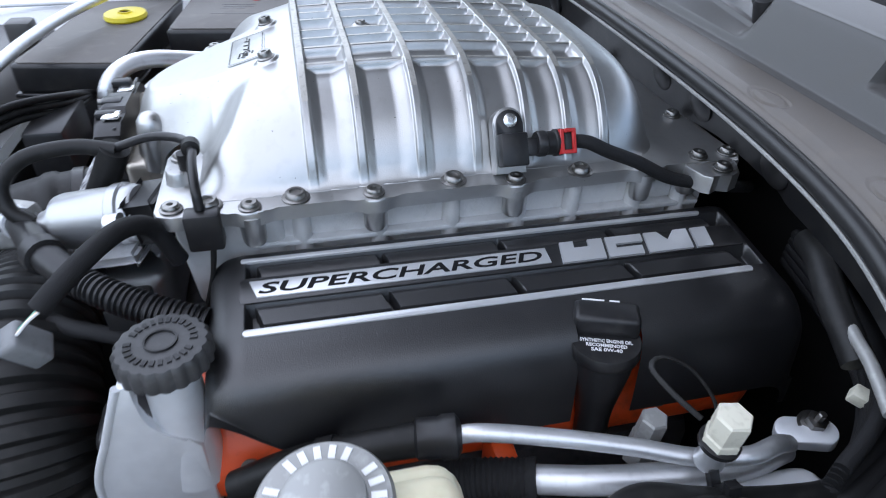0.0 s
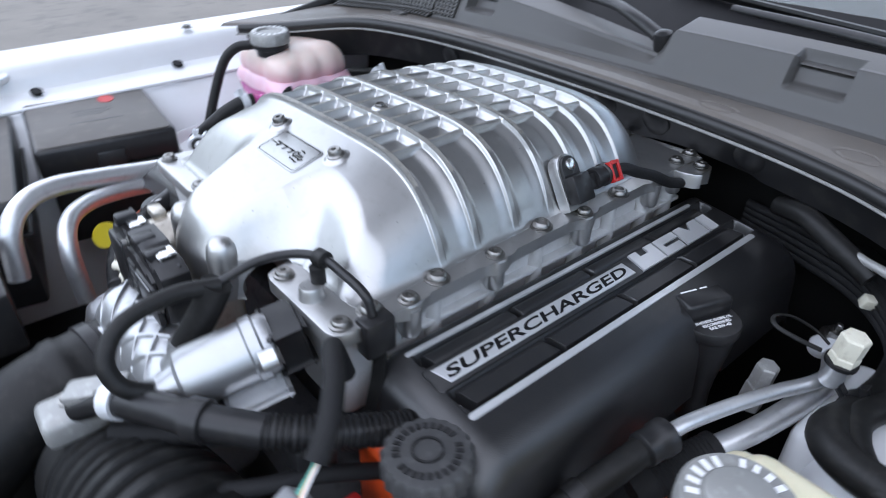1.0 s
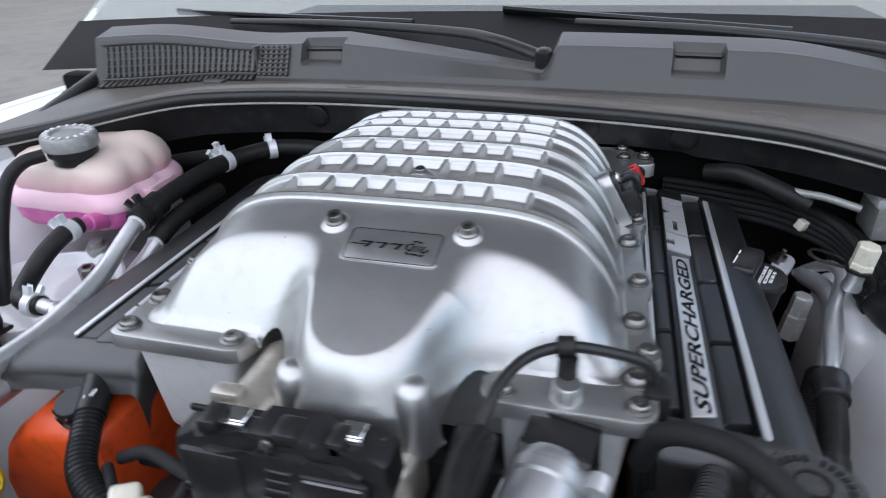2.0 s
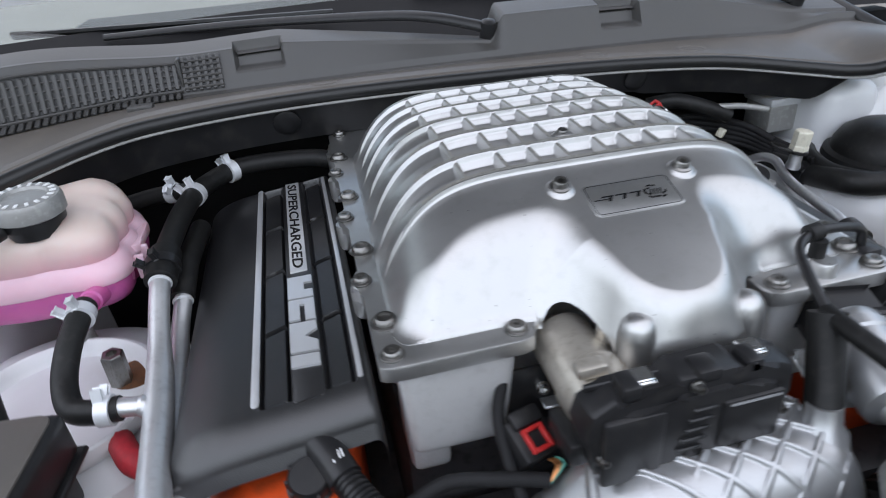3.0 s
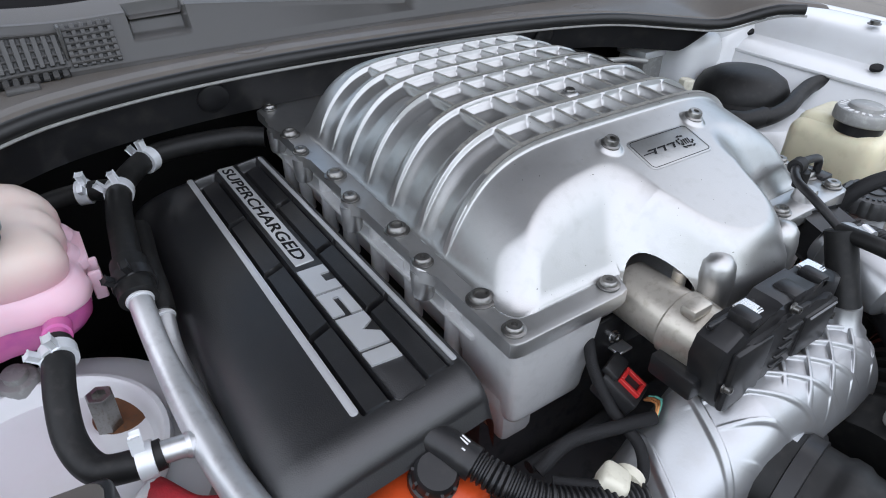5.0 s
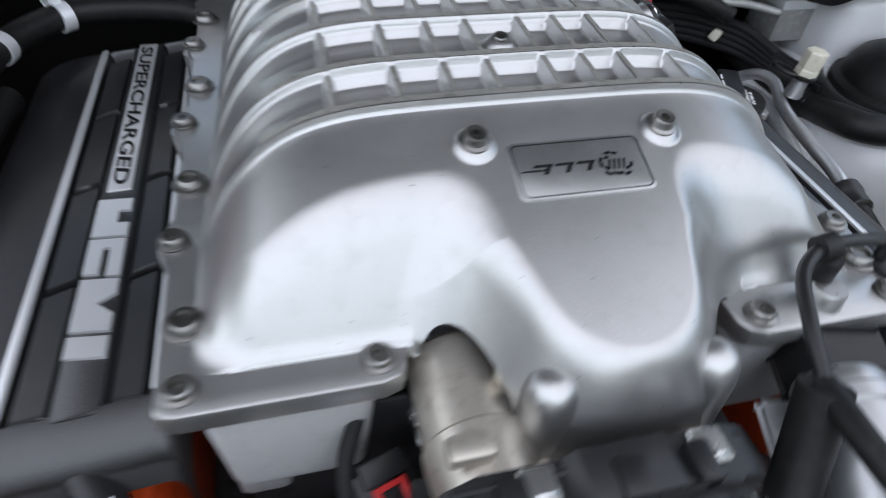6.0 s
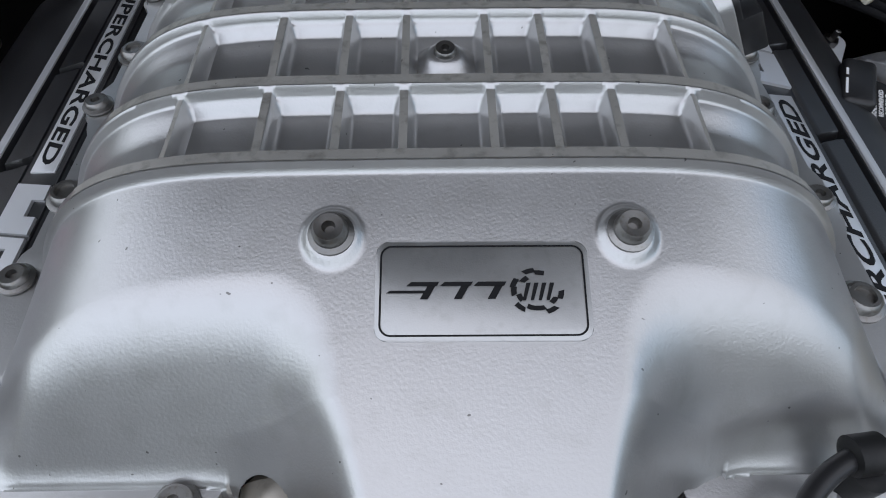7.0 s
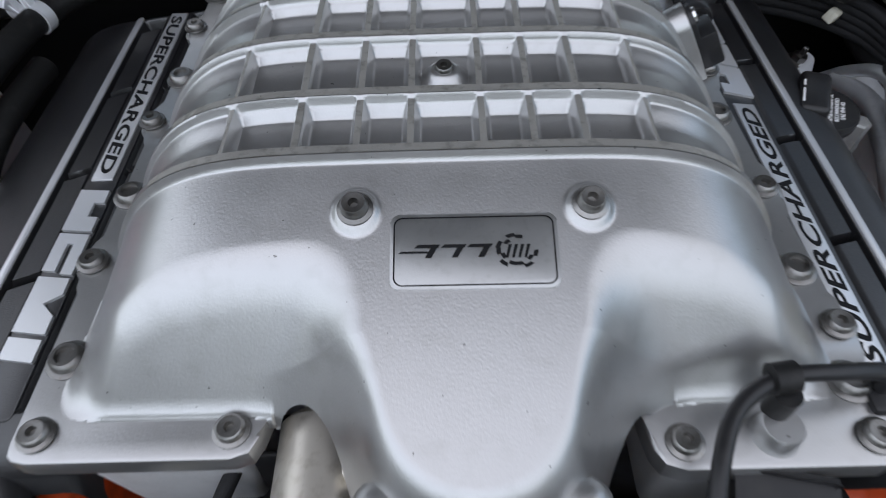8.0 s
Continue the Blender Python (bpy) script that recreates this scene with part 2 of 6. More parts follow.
def tube(bm, points, radius, n=14, step=0.004, flat=1.0, ripple=0.0, pitch=0.008, taper=None):
    """A round tube along a smooth line. ripple: depth of its rings, one each pitch. taper(share): a factor on the radius."""
    line = spline(points, step)
    total = sum((b - a).length for a, b in zip(line, line[1:]))
    side, gone, rings = None, 0.0, []
    for i, c in enumerate(line):
        way = (line[min(i + 1, len(line) - 1)] - line[max(i - 1, 0)]).normalized()
        if side is None:
            side = way.orthogonal().normalized()
        side = (side - way * side.dot(way)).normalized()
        up = way.cross(side)
        r = radius * (taper(gone / total) if taper else 1)
        if ripple:
            r += ripple * (1 if (gone / pitch) % 1 < 0.55 else -1)
        rings.append([bm.verts.new(c + (side * math.cos(2 * math.pi * k / n) + up * math.sin(2 * math.pi * k / n) * flat) * r) for k in range(n)])
        if i + 1 < len(line):
            gone += (line[i + 1] - c).length
    for a, b in zip(rings, rings[1:]):
        for k in range(n):
            bm.faces.new((a[k], a[(k + 1) % n], b[(k + 1) % n], b[k]))
    bm.faces.new(rings[0][::-1])
    bm.faces.new(rings[-1])
    return bm


def axis(at, way):
    """The pose that lays z along way, at a place."""
    return Matrix.Translation(at) @ Vector(way).to_track_quat("Z", "Y").to_matrix().to_4x4()


def rounded(x0, y0, x1, y1, r, n=5):
    out = []
    for cx, cy, a in ((x1 - r, y1 - r, 0), (x0 + r, y1 - r, 90), (x0 + r, y0 + r, 180), (x1 - r, y0 + r, 270)):
        out += [(cx + r * math.cos(radians(a + 90 * i / n)), cy + r * math.sin(radians(a + 90 * i / n))) for i in range(n + 1)]
    return out


def plate(bm, outline, z0, z1, m, bevel=0.0):
    """A prism of an outline, moved by m."""
    tmp = bmesh.new()
    prism(tmp, outline, z0, z1, bevel)
    bmesh.ops.transform(tmp, matrix=m, verts=tmp.verts)
    me = bpy.data.meshes.new("scratch")
    tmp.to_mesh(me)
    tmp.free()
    bm.from_mesh(me)
    bpy.data.meshes.remove(me)
    return bm


def lettering(text, size, depth, m, shear=0.0):
    """Raised letters of the built-in font as a bmesh: x along the line from its start, y up from the base line."""
    cu = bpy.data.curves.new("letters", "FONT")
    cu.body, cu.size, cu.extrude, cu.shear, cu.resolution_u, cu.offset = text, size, depth / 2, shear, 3, size * 0.018
    ob = bpy.data.objects.new("letters", cu)
    me = bpy.data.meshes.new_from_object(ob)
    bm = bmesh.new()
    bm.from_mesh(me)
    bpy.data.objects.remove(ob)
    bpy.data.curves.remove(cu)
    bpy.data.meshes.remove(me)
    bmesh.ops.transform(bm, matrix=m, verts=bm.verts)
    return bm


def sheet(name, xs, ys, zs, mat, parent=None, keep=None, label="", angle=50):
    """A grid of places (three arrays) as one smooth mesh. keep: which of its faces stay."""
    h, w = zs.shape
    me = bpy.data.meshes.new(name)
    index = np.arange(h * w).reshape(h, w)
    quads = np.stack([index[:-1, :-1], index[:-1, 1:], index[1:, 1:], index[1:, :-1]], -1)
    quads = quads[keep] if keep is not None else quads.reshape(-1, 4)
    used, inverse = np.unique(quads, return_inverse=True)
    places = np.stack([xs, ys, zs], -1).reshape(-1, 3)[used]
    me.from_pydata(places.tolist(), [], inverse.reshape(-1, 4).tolist())
    me.materials.append(mat)
    me.shade_smooth()
    me.set_sharp_from_angle(angle=radians(angle))
    ob = new(name, me)
    if parent is not None:
        hang(ob, parent)
    if label:
        ob["label"] = label
    return ob


def trimmed(x, y, z, field):
    """Cut a grid where field < 0, with a clean rim: the last places inside are drawn onto the rim. Returns the places and the faces to drop."""
    x, y, z = x.copy(), y.copy(), z.copy()
    x0, y0, z0 = x.copy(), y.copy(), z.copy()
    inside, drawn = field < 0, np.zeros(field.shape, bool)
    for ax, sh in ((0, 1), (0, -1), (1, 1), (1, -1)):
        other = np.roll(field, sh, ax)
        hit = inside & (other >= 0) & ~drawn
        t = np.where(hit, field / (field - other + 1e-12), 0)
        for c, c0 in ((x, x0), (y, y0), (z, z0)):
            c[hit] = (c0 + t * (np.roll(c0, sh, ax) - c0))[hit]
        drawn |= hit
    deep = inside & ~drawn
    gone = deep[:-1, :-1] | deep[:-1, 1:] | deep[1:, 1:] | deep[1:, :-1]
    edge = inside | drawn
    gone |= edge[:-1, :-1] & edge[:-1, 1:] & edge[1:, 1:] & edge[1:, :-1]
    return x, y, z, gone


def step(a, b, x):
    t = np.clip((x - a) / (b - a), 0, 1)
    return t * t * (3 - 2 * t)


# ---- supercharger ----
LOBE = 0.012                       # the middle lobe stands this far off the centre line
RIBS = [0.104, 0.147, 0.199, 0.251, 0.300, 0.340, 0.377]
BARS = [-0.1105, -0.0725, -0.042, -0.0155, 0.0205, 0.0455, 0.071, 0.107]
CROWNS = [(-0.041, 0.0742), (0.068, 0.0742)]
FOOT_BACK = 0.448


def soft_min(a, b, k):
    h = np.clip(0.5 + 0.5 * (b - a) / k, 0, 1)
    return b * (1 - h) + a * h - k * h * (1 - h)


def soft_max(a, b, k):
    return -soft_min(-a, -b, k)


def lid_height(x, y):
    u = np.abs(x - LOBE)
    bank = 1.5 * (y - np.where(x < 0, 0.008, 0.010))                       # sloping front faces of the two shoulders
    nose = soft_min(2.4 * (0.0665 + 0.35 * np.clip(y, -0.06, 0.02) - u), 2.6 * (y + 0.061), 0.085)
    front = soft_max(bank, nose, 0.095)
    back = np.clip(1 - (FOOT_BACK - y) / 0.085, 0, 1.4)
    side = np.abs(x + 0.001) / (0.1915 - 0.012 * step(0.0, 0.45, y))
    s = (side ** 4.5 + back ** 4.5) ** (1 / 4.5)
    rise = np.where(y < 0.1, 0.079 - 0.31 * (0.1 - y), 0.079) + 0.003 * step(0.09, 0.2, y) - 0.010 * step(0.20, 0.42, y)
    rise = rise + 0.0015 * np.cos(np.clip(x / 0.19, -1, 1) * math.pi / 2)
    roll = 0.015 + 0.030 * step(0.80, 0.93, side) * (1 - step(0.04, 0.10, y))                # a rolled crest, wider at the outer corners
    z = soft_min(rise * (1 - s ** 5.8), np.where(front > 0, front, 2.5 * front) + 0.001, roll)
    # small fillet where the walls meet the rim
    foot = (z > -0.008) & ((u > 0.098) | (y > 0.05))
    z = np.where(foot, soft_max(z, 0.0004, 0.009), z)
    # ribs and the grid of pockets
    rib = np.zeros_like(z)
    for c in RIBS:
        rib = np.maximum(rib, 1 - step(0.0029, 0.0046, np.abs(y - c)))
    inside = (1 - step(0.1090, 0.1125, np.abs(x + 0.0018)))
    pocket, scoop = np.zeros_like(z), np.zeros_like(z)
    span = step(RIBS[0], RIBS[0] + 0.004, y) * (1 - step(RIBS[-1] - 0.004, RIBS[-1], y))
    for a, b in zip(RIBS, RIBS[1:]):
        pocket = np.maximum(pocket, step(a + 0.0030, a + 0.0060, y) * (1 - step(b - 0.0100, b - 0.0040, y)))
        scoop = np.maximum(scoop, step(a + 0.003, a + 0.013, y) * (1 - step(b - 0.020, b - 0.003, y)))
    bar, wall = np.zeros_like(z), np.zeros_like(z)
    for c in BARS:
        bar = np.maximum(bar, 1 - step(0.0017, 0.0028, np.abs(x - c)))
        wall = np.maximum(wall, 1 - step(0.0020, 0.0050, np.abs(x - c)))
    open_ends = step(0.0, 0.02, z)
    z = z + 0.0052 * rib * open_ends - 0.0055 * pocket * inside * (1 - wall) * (1 - rib) + 0.0032 * bar * inside * (1 - rib) * span
    # scooped skin between the ribs on the flanks
    z = z - 0.0046 * scoop * (1 - inside) * open_ends
    for cx, cy in CROWNS:
        r = np.hypot(x - cx, y - cy)
        z = z + 0.0030 * (1 - step(0.0080, 0.0125, r))
    r = np.hypot(x - 0.002, y - 0.170)
    z = z + 0.0065 * (1 - step(0.006, 0.015, r))
    return z, u


def supercharger():
    t = thing("supercharger", (0, 0.22, -0.11), "silver cast-aluminium ribbed supercharger on top of the engine", "supercharger")
    gx = np.linspace(-0.2, 0.2, 480)
    gy = np.linspace(-0.070, 0.458, 770)
    x, y = np.meshgrid(gx, gy)
    z, u = lid_height(x, y)
    floor = np.where((u < 0.075) & (y < 0.03), -0.034, -0.007)
    z = np.maximum(z, floor)
    low = z <= floor + 1e-6
    q = lambda a: np.stack([a[:-1, :-1], a[:-1, 1:], a[1:, 1:], a[1:, :-1]], -1)
    dead = q(low).all(-1)
    field = np.where(y < 0.05, np.where(x < 0, ((u - 0.076) / 0.020) ** 2 + ((z + 0.012) / 0.0245) ** 2 - 1, ((u - 0.077) / 0.017) ** 2 + ((z + 0.020) / 0.024) ** 2 - 1), 9.0)
    x, y, z, gone = trimmed(x, y, z, field)
    lid = sheet("lid", x, y, z, CAST, t, ~(dead | gone), "silver cast lid with ribs and a grid of pockets", 60)

    # milled tops of the ribs
    for c in RIBS:
        wide = 0.150 - 0.03 * step(0.1, 0.4, np.array(c))
        rx, ry = np.meshgrid(np.linspace(-wide, wide, 160), np.linspace(c - 0.0026, c + 0.0026, 5))
        rz, _ = lid_height(rx, ry)
        sheet("rib_top", rx, ry, rz + 0.00035, RIBTOP, t, None, "grimy milled rib top")

    # milled tops of the bars between the pockets
    for a, b in zip(RIBS, RIBS[1:]):
        for c in BARS:
            px, py = np.meshgrid(np.linspace(c - 0.0017, c + 0.0017, 3), np.linspace(a + 0.0048, b - 0.0052, 9))
            sheet("bar_top", px, py, lid_height(px, py)[0] + 0.0003, RIBTOP, t)

    # bolted rim with its front notches
    bm = bmesh.new()
    left = [(-0.208, -0.0128), (-0.201, -0.0142), (-0.104, -0.014), (-0.095, -0.011), (-0.091, -0.003), (-0.088, 0.010), (-0.078, 0.026)]
    right = [(0.088, 0.026), (0.092, 0.006), (0.095, -0.014), (0.099, -0.021), (0.108, -0.024), (0.200, -0.024)]
    ys = np.concatenate([np.linspace(-0.010, 0.48, 90), [0.49, 0.508]])
    swell = lambda at, size: size * np.exp(-((ys - at) / 0.0125) ** 4)
    edge_r = 0.2125 - 0.030 * np.clip(ys, 0, 1) + swell(0.051, 0.005) + swell(0.153, 0.006) + swell(0.28, 0.008) + swell(0.41, 0.006) + 0.004 * (ys > 0.485)
    edge_l = 0.2115 - 0.012 * np.clip(ys, 0, 1) + swell(0.107, 0.008) + swell(0.236, 0.009) + swell(0.36, 0.007) + swell(0.45, 0.005)
    side_r = [(0.208, -0.021)] + [(float(e), float(q)) for e, q in zip(edge_r, ys)] + [(0.19, 0.516), (0.15, 0.512)]
    side_l = [(-0.15, 0.512), (-0.19, 0.516)] + [(-float(e), float(q)) for e, q in zip(edge_l[::-1], ys[::-1])]
    prism(bm, left + right + side_r + side_l, -0.013, 0.0, 0.0022)
    part("rim", bm, CAST, t, "flat bolted aluminium rim", 35)
    for bx, by in ((-0.209, 0.107), (-0.210, 0.236), (-0.208, 0.36), (0.207, 0.051), (0.202, 0.153), (0.202, 0.28), (0.197, 0.41), (0.194, 0.462), (-0.203, 0.45)):
        bm = lathe(bmesh.new(), [(0.0085, -0.034), (0.0098, -0.031), (0.0108, -0.012), (0.0108, -0.0060)], Matrix.Translation((bx, by, 0)), 18)
        part("boss", bm, CAST, t)
    bm = lathe(bmesh.new(), [(0.0125, -0.004), (0.0110, 0.002), (0.0100, 0.010), (0.009, 0.0115)], Matrix.Translation((0.153, -0.008, 0)), 20)
    part("stand_off", bm, CAST, t)
    for bx in (-0.030, 0.056):
        bm = lathe(bmesh.new(), [(0.0150, -0.034), (0.0142, 0.006), (0.0125, 0.016), (0.0085, 0.0220), (0.003, 0.0240)], Matrix.Translation((bx, -0.042, 0)), 20)
        part("front_lug", bm, CAST, t, "rounded lug at the lid's nose")
    bm = bmesh.new()
    plate(bm, [(0.186, 0.450), (0.206, 0.452), (0.222, 0.457), (0.2275, 0.464), (0.2225, 0.474), (0.2265, 0.484), (0.221, 0.496), (0.204, 0.503), (0.186, 0.507)], -0.019, -0.0012, Matrix(), 0.002)
    part("rear_lug", bm, CAST, t, "bolted lug at the rim's rear corner")

    # case under the rim
    bm = bmesh.new()
    prof = [(-0.192, -0.013), (-0.192, -0.05), (-0.188, -0.085), (-0.17, -0.11), (0.17, -0.11), (0.185, -0.085), (0.189, -0.05), (0.189, -0.013)]
    front = [bm.verts.new((px, 0.058, pz)) for px, pz in prof]
    rear = [bm.verts.new((px * 0.97, 0.49, pz)) for px, pz in prof]
    n = len(prof)
    bm.faces.new(front)
    bm.faces.new(rear[::-1])
    for i in range(n - 1):
        bm.faces.new((front[i], front[i + 1], rear[i + 1], rear[i]))
    part("case", bm, CAST_ROUGH, t, "grey cast case below the rim")
    for by in (0.09, 0.158, 0.225, 0.29, 0.344, 0.41, 0.46):
        for s in (-1, 1):
            part("case_post", lathe(bmesh.new(), [(0.009, -0.1), (0.008, -0.013)], Matrix.Translation((s * 0.189, by, 0)), 14), CAST_ROUGH, t)
    part("case_ledge", box(bmesh.new(), (-0.2, 0.05, -0.05), (-0.186, 0.48, -0.044), 0.002), CAST_ROUGH, t)
    part("case_ledge", box(bmesh.new(), (0.183, 0.05, -0.05), (0.197, 0.48, -0.044), 0.002), CAST_ROUGH, t)
    for s, x0, x1, yf in ((-1, -0.198, -0.105, -0.006), (1, 0.108, 0.198, -0.016)):
        bm = bmesh.new()
        made = bmesh.ops.create_cube(bm, size=1)["verts"]
        for v in made:
            top = v.co.z > 0
            ax, bx = (x0, x1) if top else (x0 + 0.005, x1 - 0.008)
            v.co = Vector((ax if v.co.x < 0 else bx, yf + (0 if top else 0.008) if v.co.y < 0 else 0.075, -0.012 if top else -0.113))
        bmesh.ops.bevel(bm, geom=list(bm.edges), offset=0.009, segments=3, profile=0.5, affect="EDGES")
        part("side_box", bm, CAST_ROUGH, t, "grey cast corner box under the rim")
    part("side_flange", box(bmesh.new(), (-0.1945, 0.010, -0.140), (-0.160, 0.07, -0.085), 0.007, 2), CAST_ROUGH, t)

    # bolts
    bm = bmesh.new()
    lathe(bm, [(0.0090, 0), (0.0090, 0.0016), (0.0070, 0.0026), (0.0068, 0.0058), (0.0056, 0.0072), (0.0026, 0.0070), (0.0020, 0.0035)], None, 24)
    small = mesh_of(bm, "bolt", ZINC)
    bm = bmesh.new()
    lathe(bm, [(0.0105, 0), (0.0105, 0.0015), (0.0088, 0.0028), (0.0082, 0.0030), (0.0076, 0.0085), (0.0062, 0.0105), (0.0046, 0.0105), (0.0042, 0.0075)], None, 24,)
    large = mesh_of(bm, "sleeve_nut", ZINC)
    for bx, by in ((-0.200, 0), (-0.105, 0), (0.110, -0.011), (0.200, -0.010), (-0.209, 0.107), (-0.210, 0.236), (-0.208, 0.36), (0.207, 0.051), (0.202, 0.153),
                   (0.202, 0.28), (0.186, 0.504), (0.188, 0.471), (0.2145, 0.481), (0.095, 0.496), (-0.09, 0.496), (-0.19, 0.502)):
        shared("bolt", small, pose(bx, by, 0.0006, 0, 0, 40 * bx * 100) @ Matrix.Diagonal((1.03, 1.03, 0.75, 1)), t)
    for bx, by in ((-0.199, 0.041), (-0.202, 0.161), (-0.201, 0.287), (-0.2, 0.41), (0.199, 0.018), (0.198, 0.088), (0.193, 0.225), (0.197, 0.344)):
        shared("sleeve_nut", large, pose(bx, by, 0.0003, 0, 0, 70 * by * 100) @ Matrix.Diagonal((1.12, 1.12, 0.62, 1)), t)
    for bx, by in CROWNS:
        z = float(lid_height(np.array([bx]), np.array([by]))[0][0])
        shared("crown_bolt", small, Matrix.Translation((bx, by, z - 0.001)) @ pose(0, 0, 0, 14) @ Matrix.Diagonal((0.95, 0.95, 1.05, 1)), t)
    z = float(lid_height(np.array([0.002]), np.array([0.170]))[0][0])
    shared("pocket_bolt", small, Matrix.Translation((0.002, 0.170, z - 0.002)) @ pose(0, 0, 0, 10) @ Matrix.Diagonal((0.75, 0.75, 0.7, 1)), t)

    # badge let into the sloping front
    zc = float(lid_height(np.array([0.0135]), np.array([0.0545]))[0][0])
    m = Matrix.Translation((0.0135, 0.0545, zc)) @ pose(0, 0, 0, 17.4, 0, -0.5)
    bm = bmesh.new()
    plate(bm, rounded(-0.0385, -0.0185, 0.0385, 0.0185, 0.005), -0.004, 0.0007, m, 0.0004)
    badge = part("badge", bm, PLATE, t, "rounded brushed metal badge with dark etched strokes")
    bm = bmesh.new()
    outer, inner = rounded(-0.0368, -0.0168, 0.0368, 0.0168, 0.0042, 6), rounded(-0.0361, -0.0161, 0.0361, 0.0161, 0.0036, 6)
    vo = [bm.verts.new(m @ Vector((a, b, 0.0009))) for a, b in outer]
    vi = [bm.verts.new(m @ Vector((a, b, 0.0009))) for a, b in inner]
    for i in range(len(vo)):
        j = (i + 1) % len(vo)
        bm.faces.new((vo[i], vo[j], vi[j], vi[i]))
    part("border", bm, ETCH, badge)
    bm = bmesh.new()
    strokes = [[(-0.0345, -0.0012), (-0.021, -0.0012), (-0.0205, -0.0002), (-0.033, -0.0002)]]
    for ox, w in ((-0.0285, 0.0105), (-0.0165, 0.0105), (-0.0045, 0.0105)):      # three slanted emblem blocks
        strokes += [[(ox + 0.0012, 0.0014), (ox + w + 0.0016, 0.0014), (ox + w + 0.0026, 0.0030), (ox + 0.0030, 0.0030)],
                    [(ox + w - 0.0044, -0.0034), (ox + w - 0.0016, -0.0034), (ox + w + 0.0012, 0.0016), (ox + w - 0.0016, 0.0016)]]
    for k in range(12):                                                           # a plain emblem of curved strokes
        a0 = radians(70 + 24 * k)
        r0 = 0.0060 + 0.0012 * math.sin(2.3 * k)
        r1 = r0 + 0.0017
        arc = [(0.0195 + r * math.cos(a0 + f) * 1.2, -0.0005 + r * math.sin(a0 + f)) for r, fs in ((r0, (0, 0.2, 0.42)), (r1, (0.5, 0.25, 0.05))) for f in fs]
        strokes.append(arc)
    for k in range(4):
        strokes.append([(0.0140 + 0.0028 * k, -0.004), (0.0152 + 0.0028 * k, -0.004), (0.0172 + 0.0028 * k, 0.0025), (0.0156 + 0.0028 * k, 0.0025)])
    for outline in strokes:
        bm.faces.new([bm.verts.new(m @ Vector((a, b, 0.0010))) for a, b in outline])
    part("emblem", bm, ETCH, badge, "plain dark etched emblem strokes")
    return t


engine_top = supercharger()


def manifold_sensor():
    t = thing("pressure_sensor", (0.178, 0.29, 0.03), "black pressure sensor with a red-locked plug on the lid's flank", "sensor")
    m = Matrix.Translation((0.1795, 0.2775, 0.0335)) @ Matrix(((0, -0.5, 0.866, 0), (1, 0, 0, 0), (0, 0.866, 0.5, 0), (0, 0, 0, 1)))
    bm = bmesh.new()
    plate(bm, [(-0.0145, -0.034)] + [(0.0145, -0.034)] + [(0.0145 * math.cos(a), 0.010 + 0.0145 * math.sin(a)) for a in [math.pi * k / 12 for k in range(13)]], -0.012, 0.001, m, 0.001)
    part("pad", bm, CAST, t, "raised aluminium pad")
    bm = bmesh.new()
    plate(bm, [(-0.012, -0.026), (0.012, -0.026)] + [(0.012 * math.cos(a), 0.010 + 0.012 * math.sin(a)) for a in [math.pi * k / 12 for k in range(13)]], 0.0, 0.005, m, 0.001)
    part("flange", bm, BLACK_SMOOTH, t)
    part("screw", lathe(bmesh.new(), [(0.0062, 0), (0.0062, 0.002), (0.004, 0.003), (0.002, 0.003)], m @ pose(0, 0.0125, 0.005), 18), STEEL, t)
    part("body", box(bmesh.new(), (-0.0125, -0.028, 0.0), (0.0125, 0.001, 0.016), 0.002, 2, m), BLACK_SMOOTH, t)
    part("neck", box(bmesh.new(), (0.010, -0.020, 0.003), (0.024, -0.004, 0.014), 0.002, 2, m), BLACK_SMOOTH, t)
    part("plug", lathe(bmesh.new(), [(0.0105, 0), (0.0115, 0.002), (0.0115, 0.008), (0.0105, 0.009), (0.0105, 0.016), (0.012, 0.017), (0.012, 0.024)], m @ Matrix.Translation((0.021, -0.010, 0.009)) @ pose(0, 0, 0, 0, 90), 24), BLACK_SMOOTH, t)
    bm = bmesh.new()
    box(bm, (0.040, -0.021, 0.010), (0.0435, 0.001, 0.021), 0.0006, 1, m)
    box(bm, (0.0435, -0.021, 0.018), (0.052, -0.0175, 0.0215), 0.0006, 1, m)
    box(bm, (0.0435, -0.0025, 0.018), (0.052, 0.001, 0.0215), 0.0006, 1, m)
    box(bm, (0.051, -0.021, 0.012), (0.0545, 0.001, 0.0215), 0.0006, 1, m)
    part("lock", bm, RED, t, "red plastic lock")
    part("plug_end", box(bmesh.new(), (0.044, -0.019, 0.001), (0.056, -0.001, 0.019), 0.002, 2, m), BLACK_SMOOTH, t)
    a = m @ Vector((0.054, -0.010, 0.009))
    part("cable", tube(bmesh.new(), [a, a + Vector((0.006, 0.014, 0.001)), (0.203, 0.365, 0.022), (0.206, 0.395, 0.010), (0.208, 0.430, -0.008), (0.208, 0.470, -0.019), (0.207, 0.505, -0.026), (0.19, 0.54, -0.04)], 0.0062, 14), SLEEVE, t, "black taped cable")
    return t


manifold_sensor()


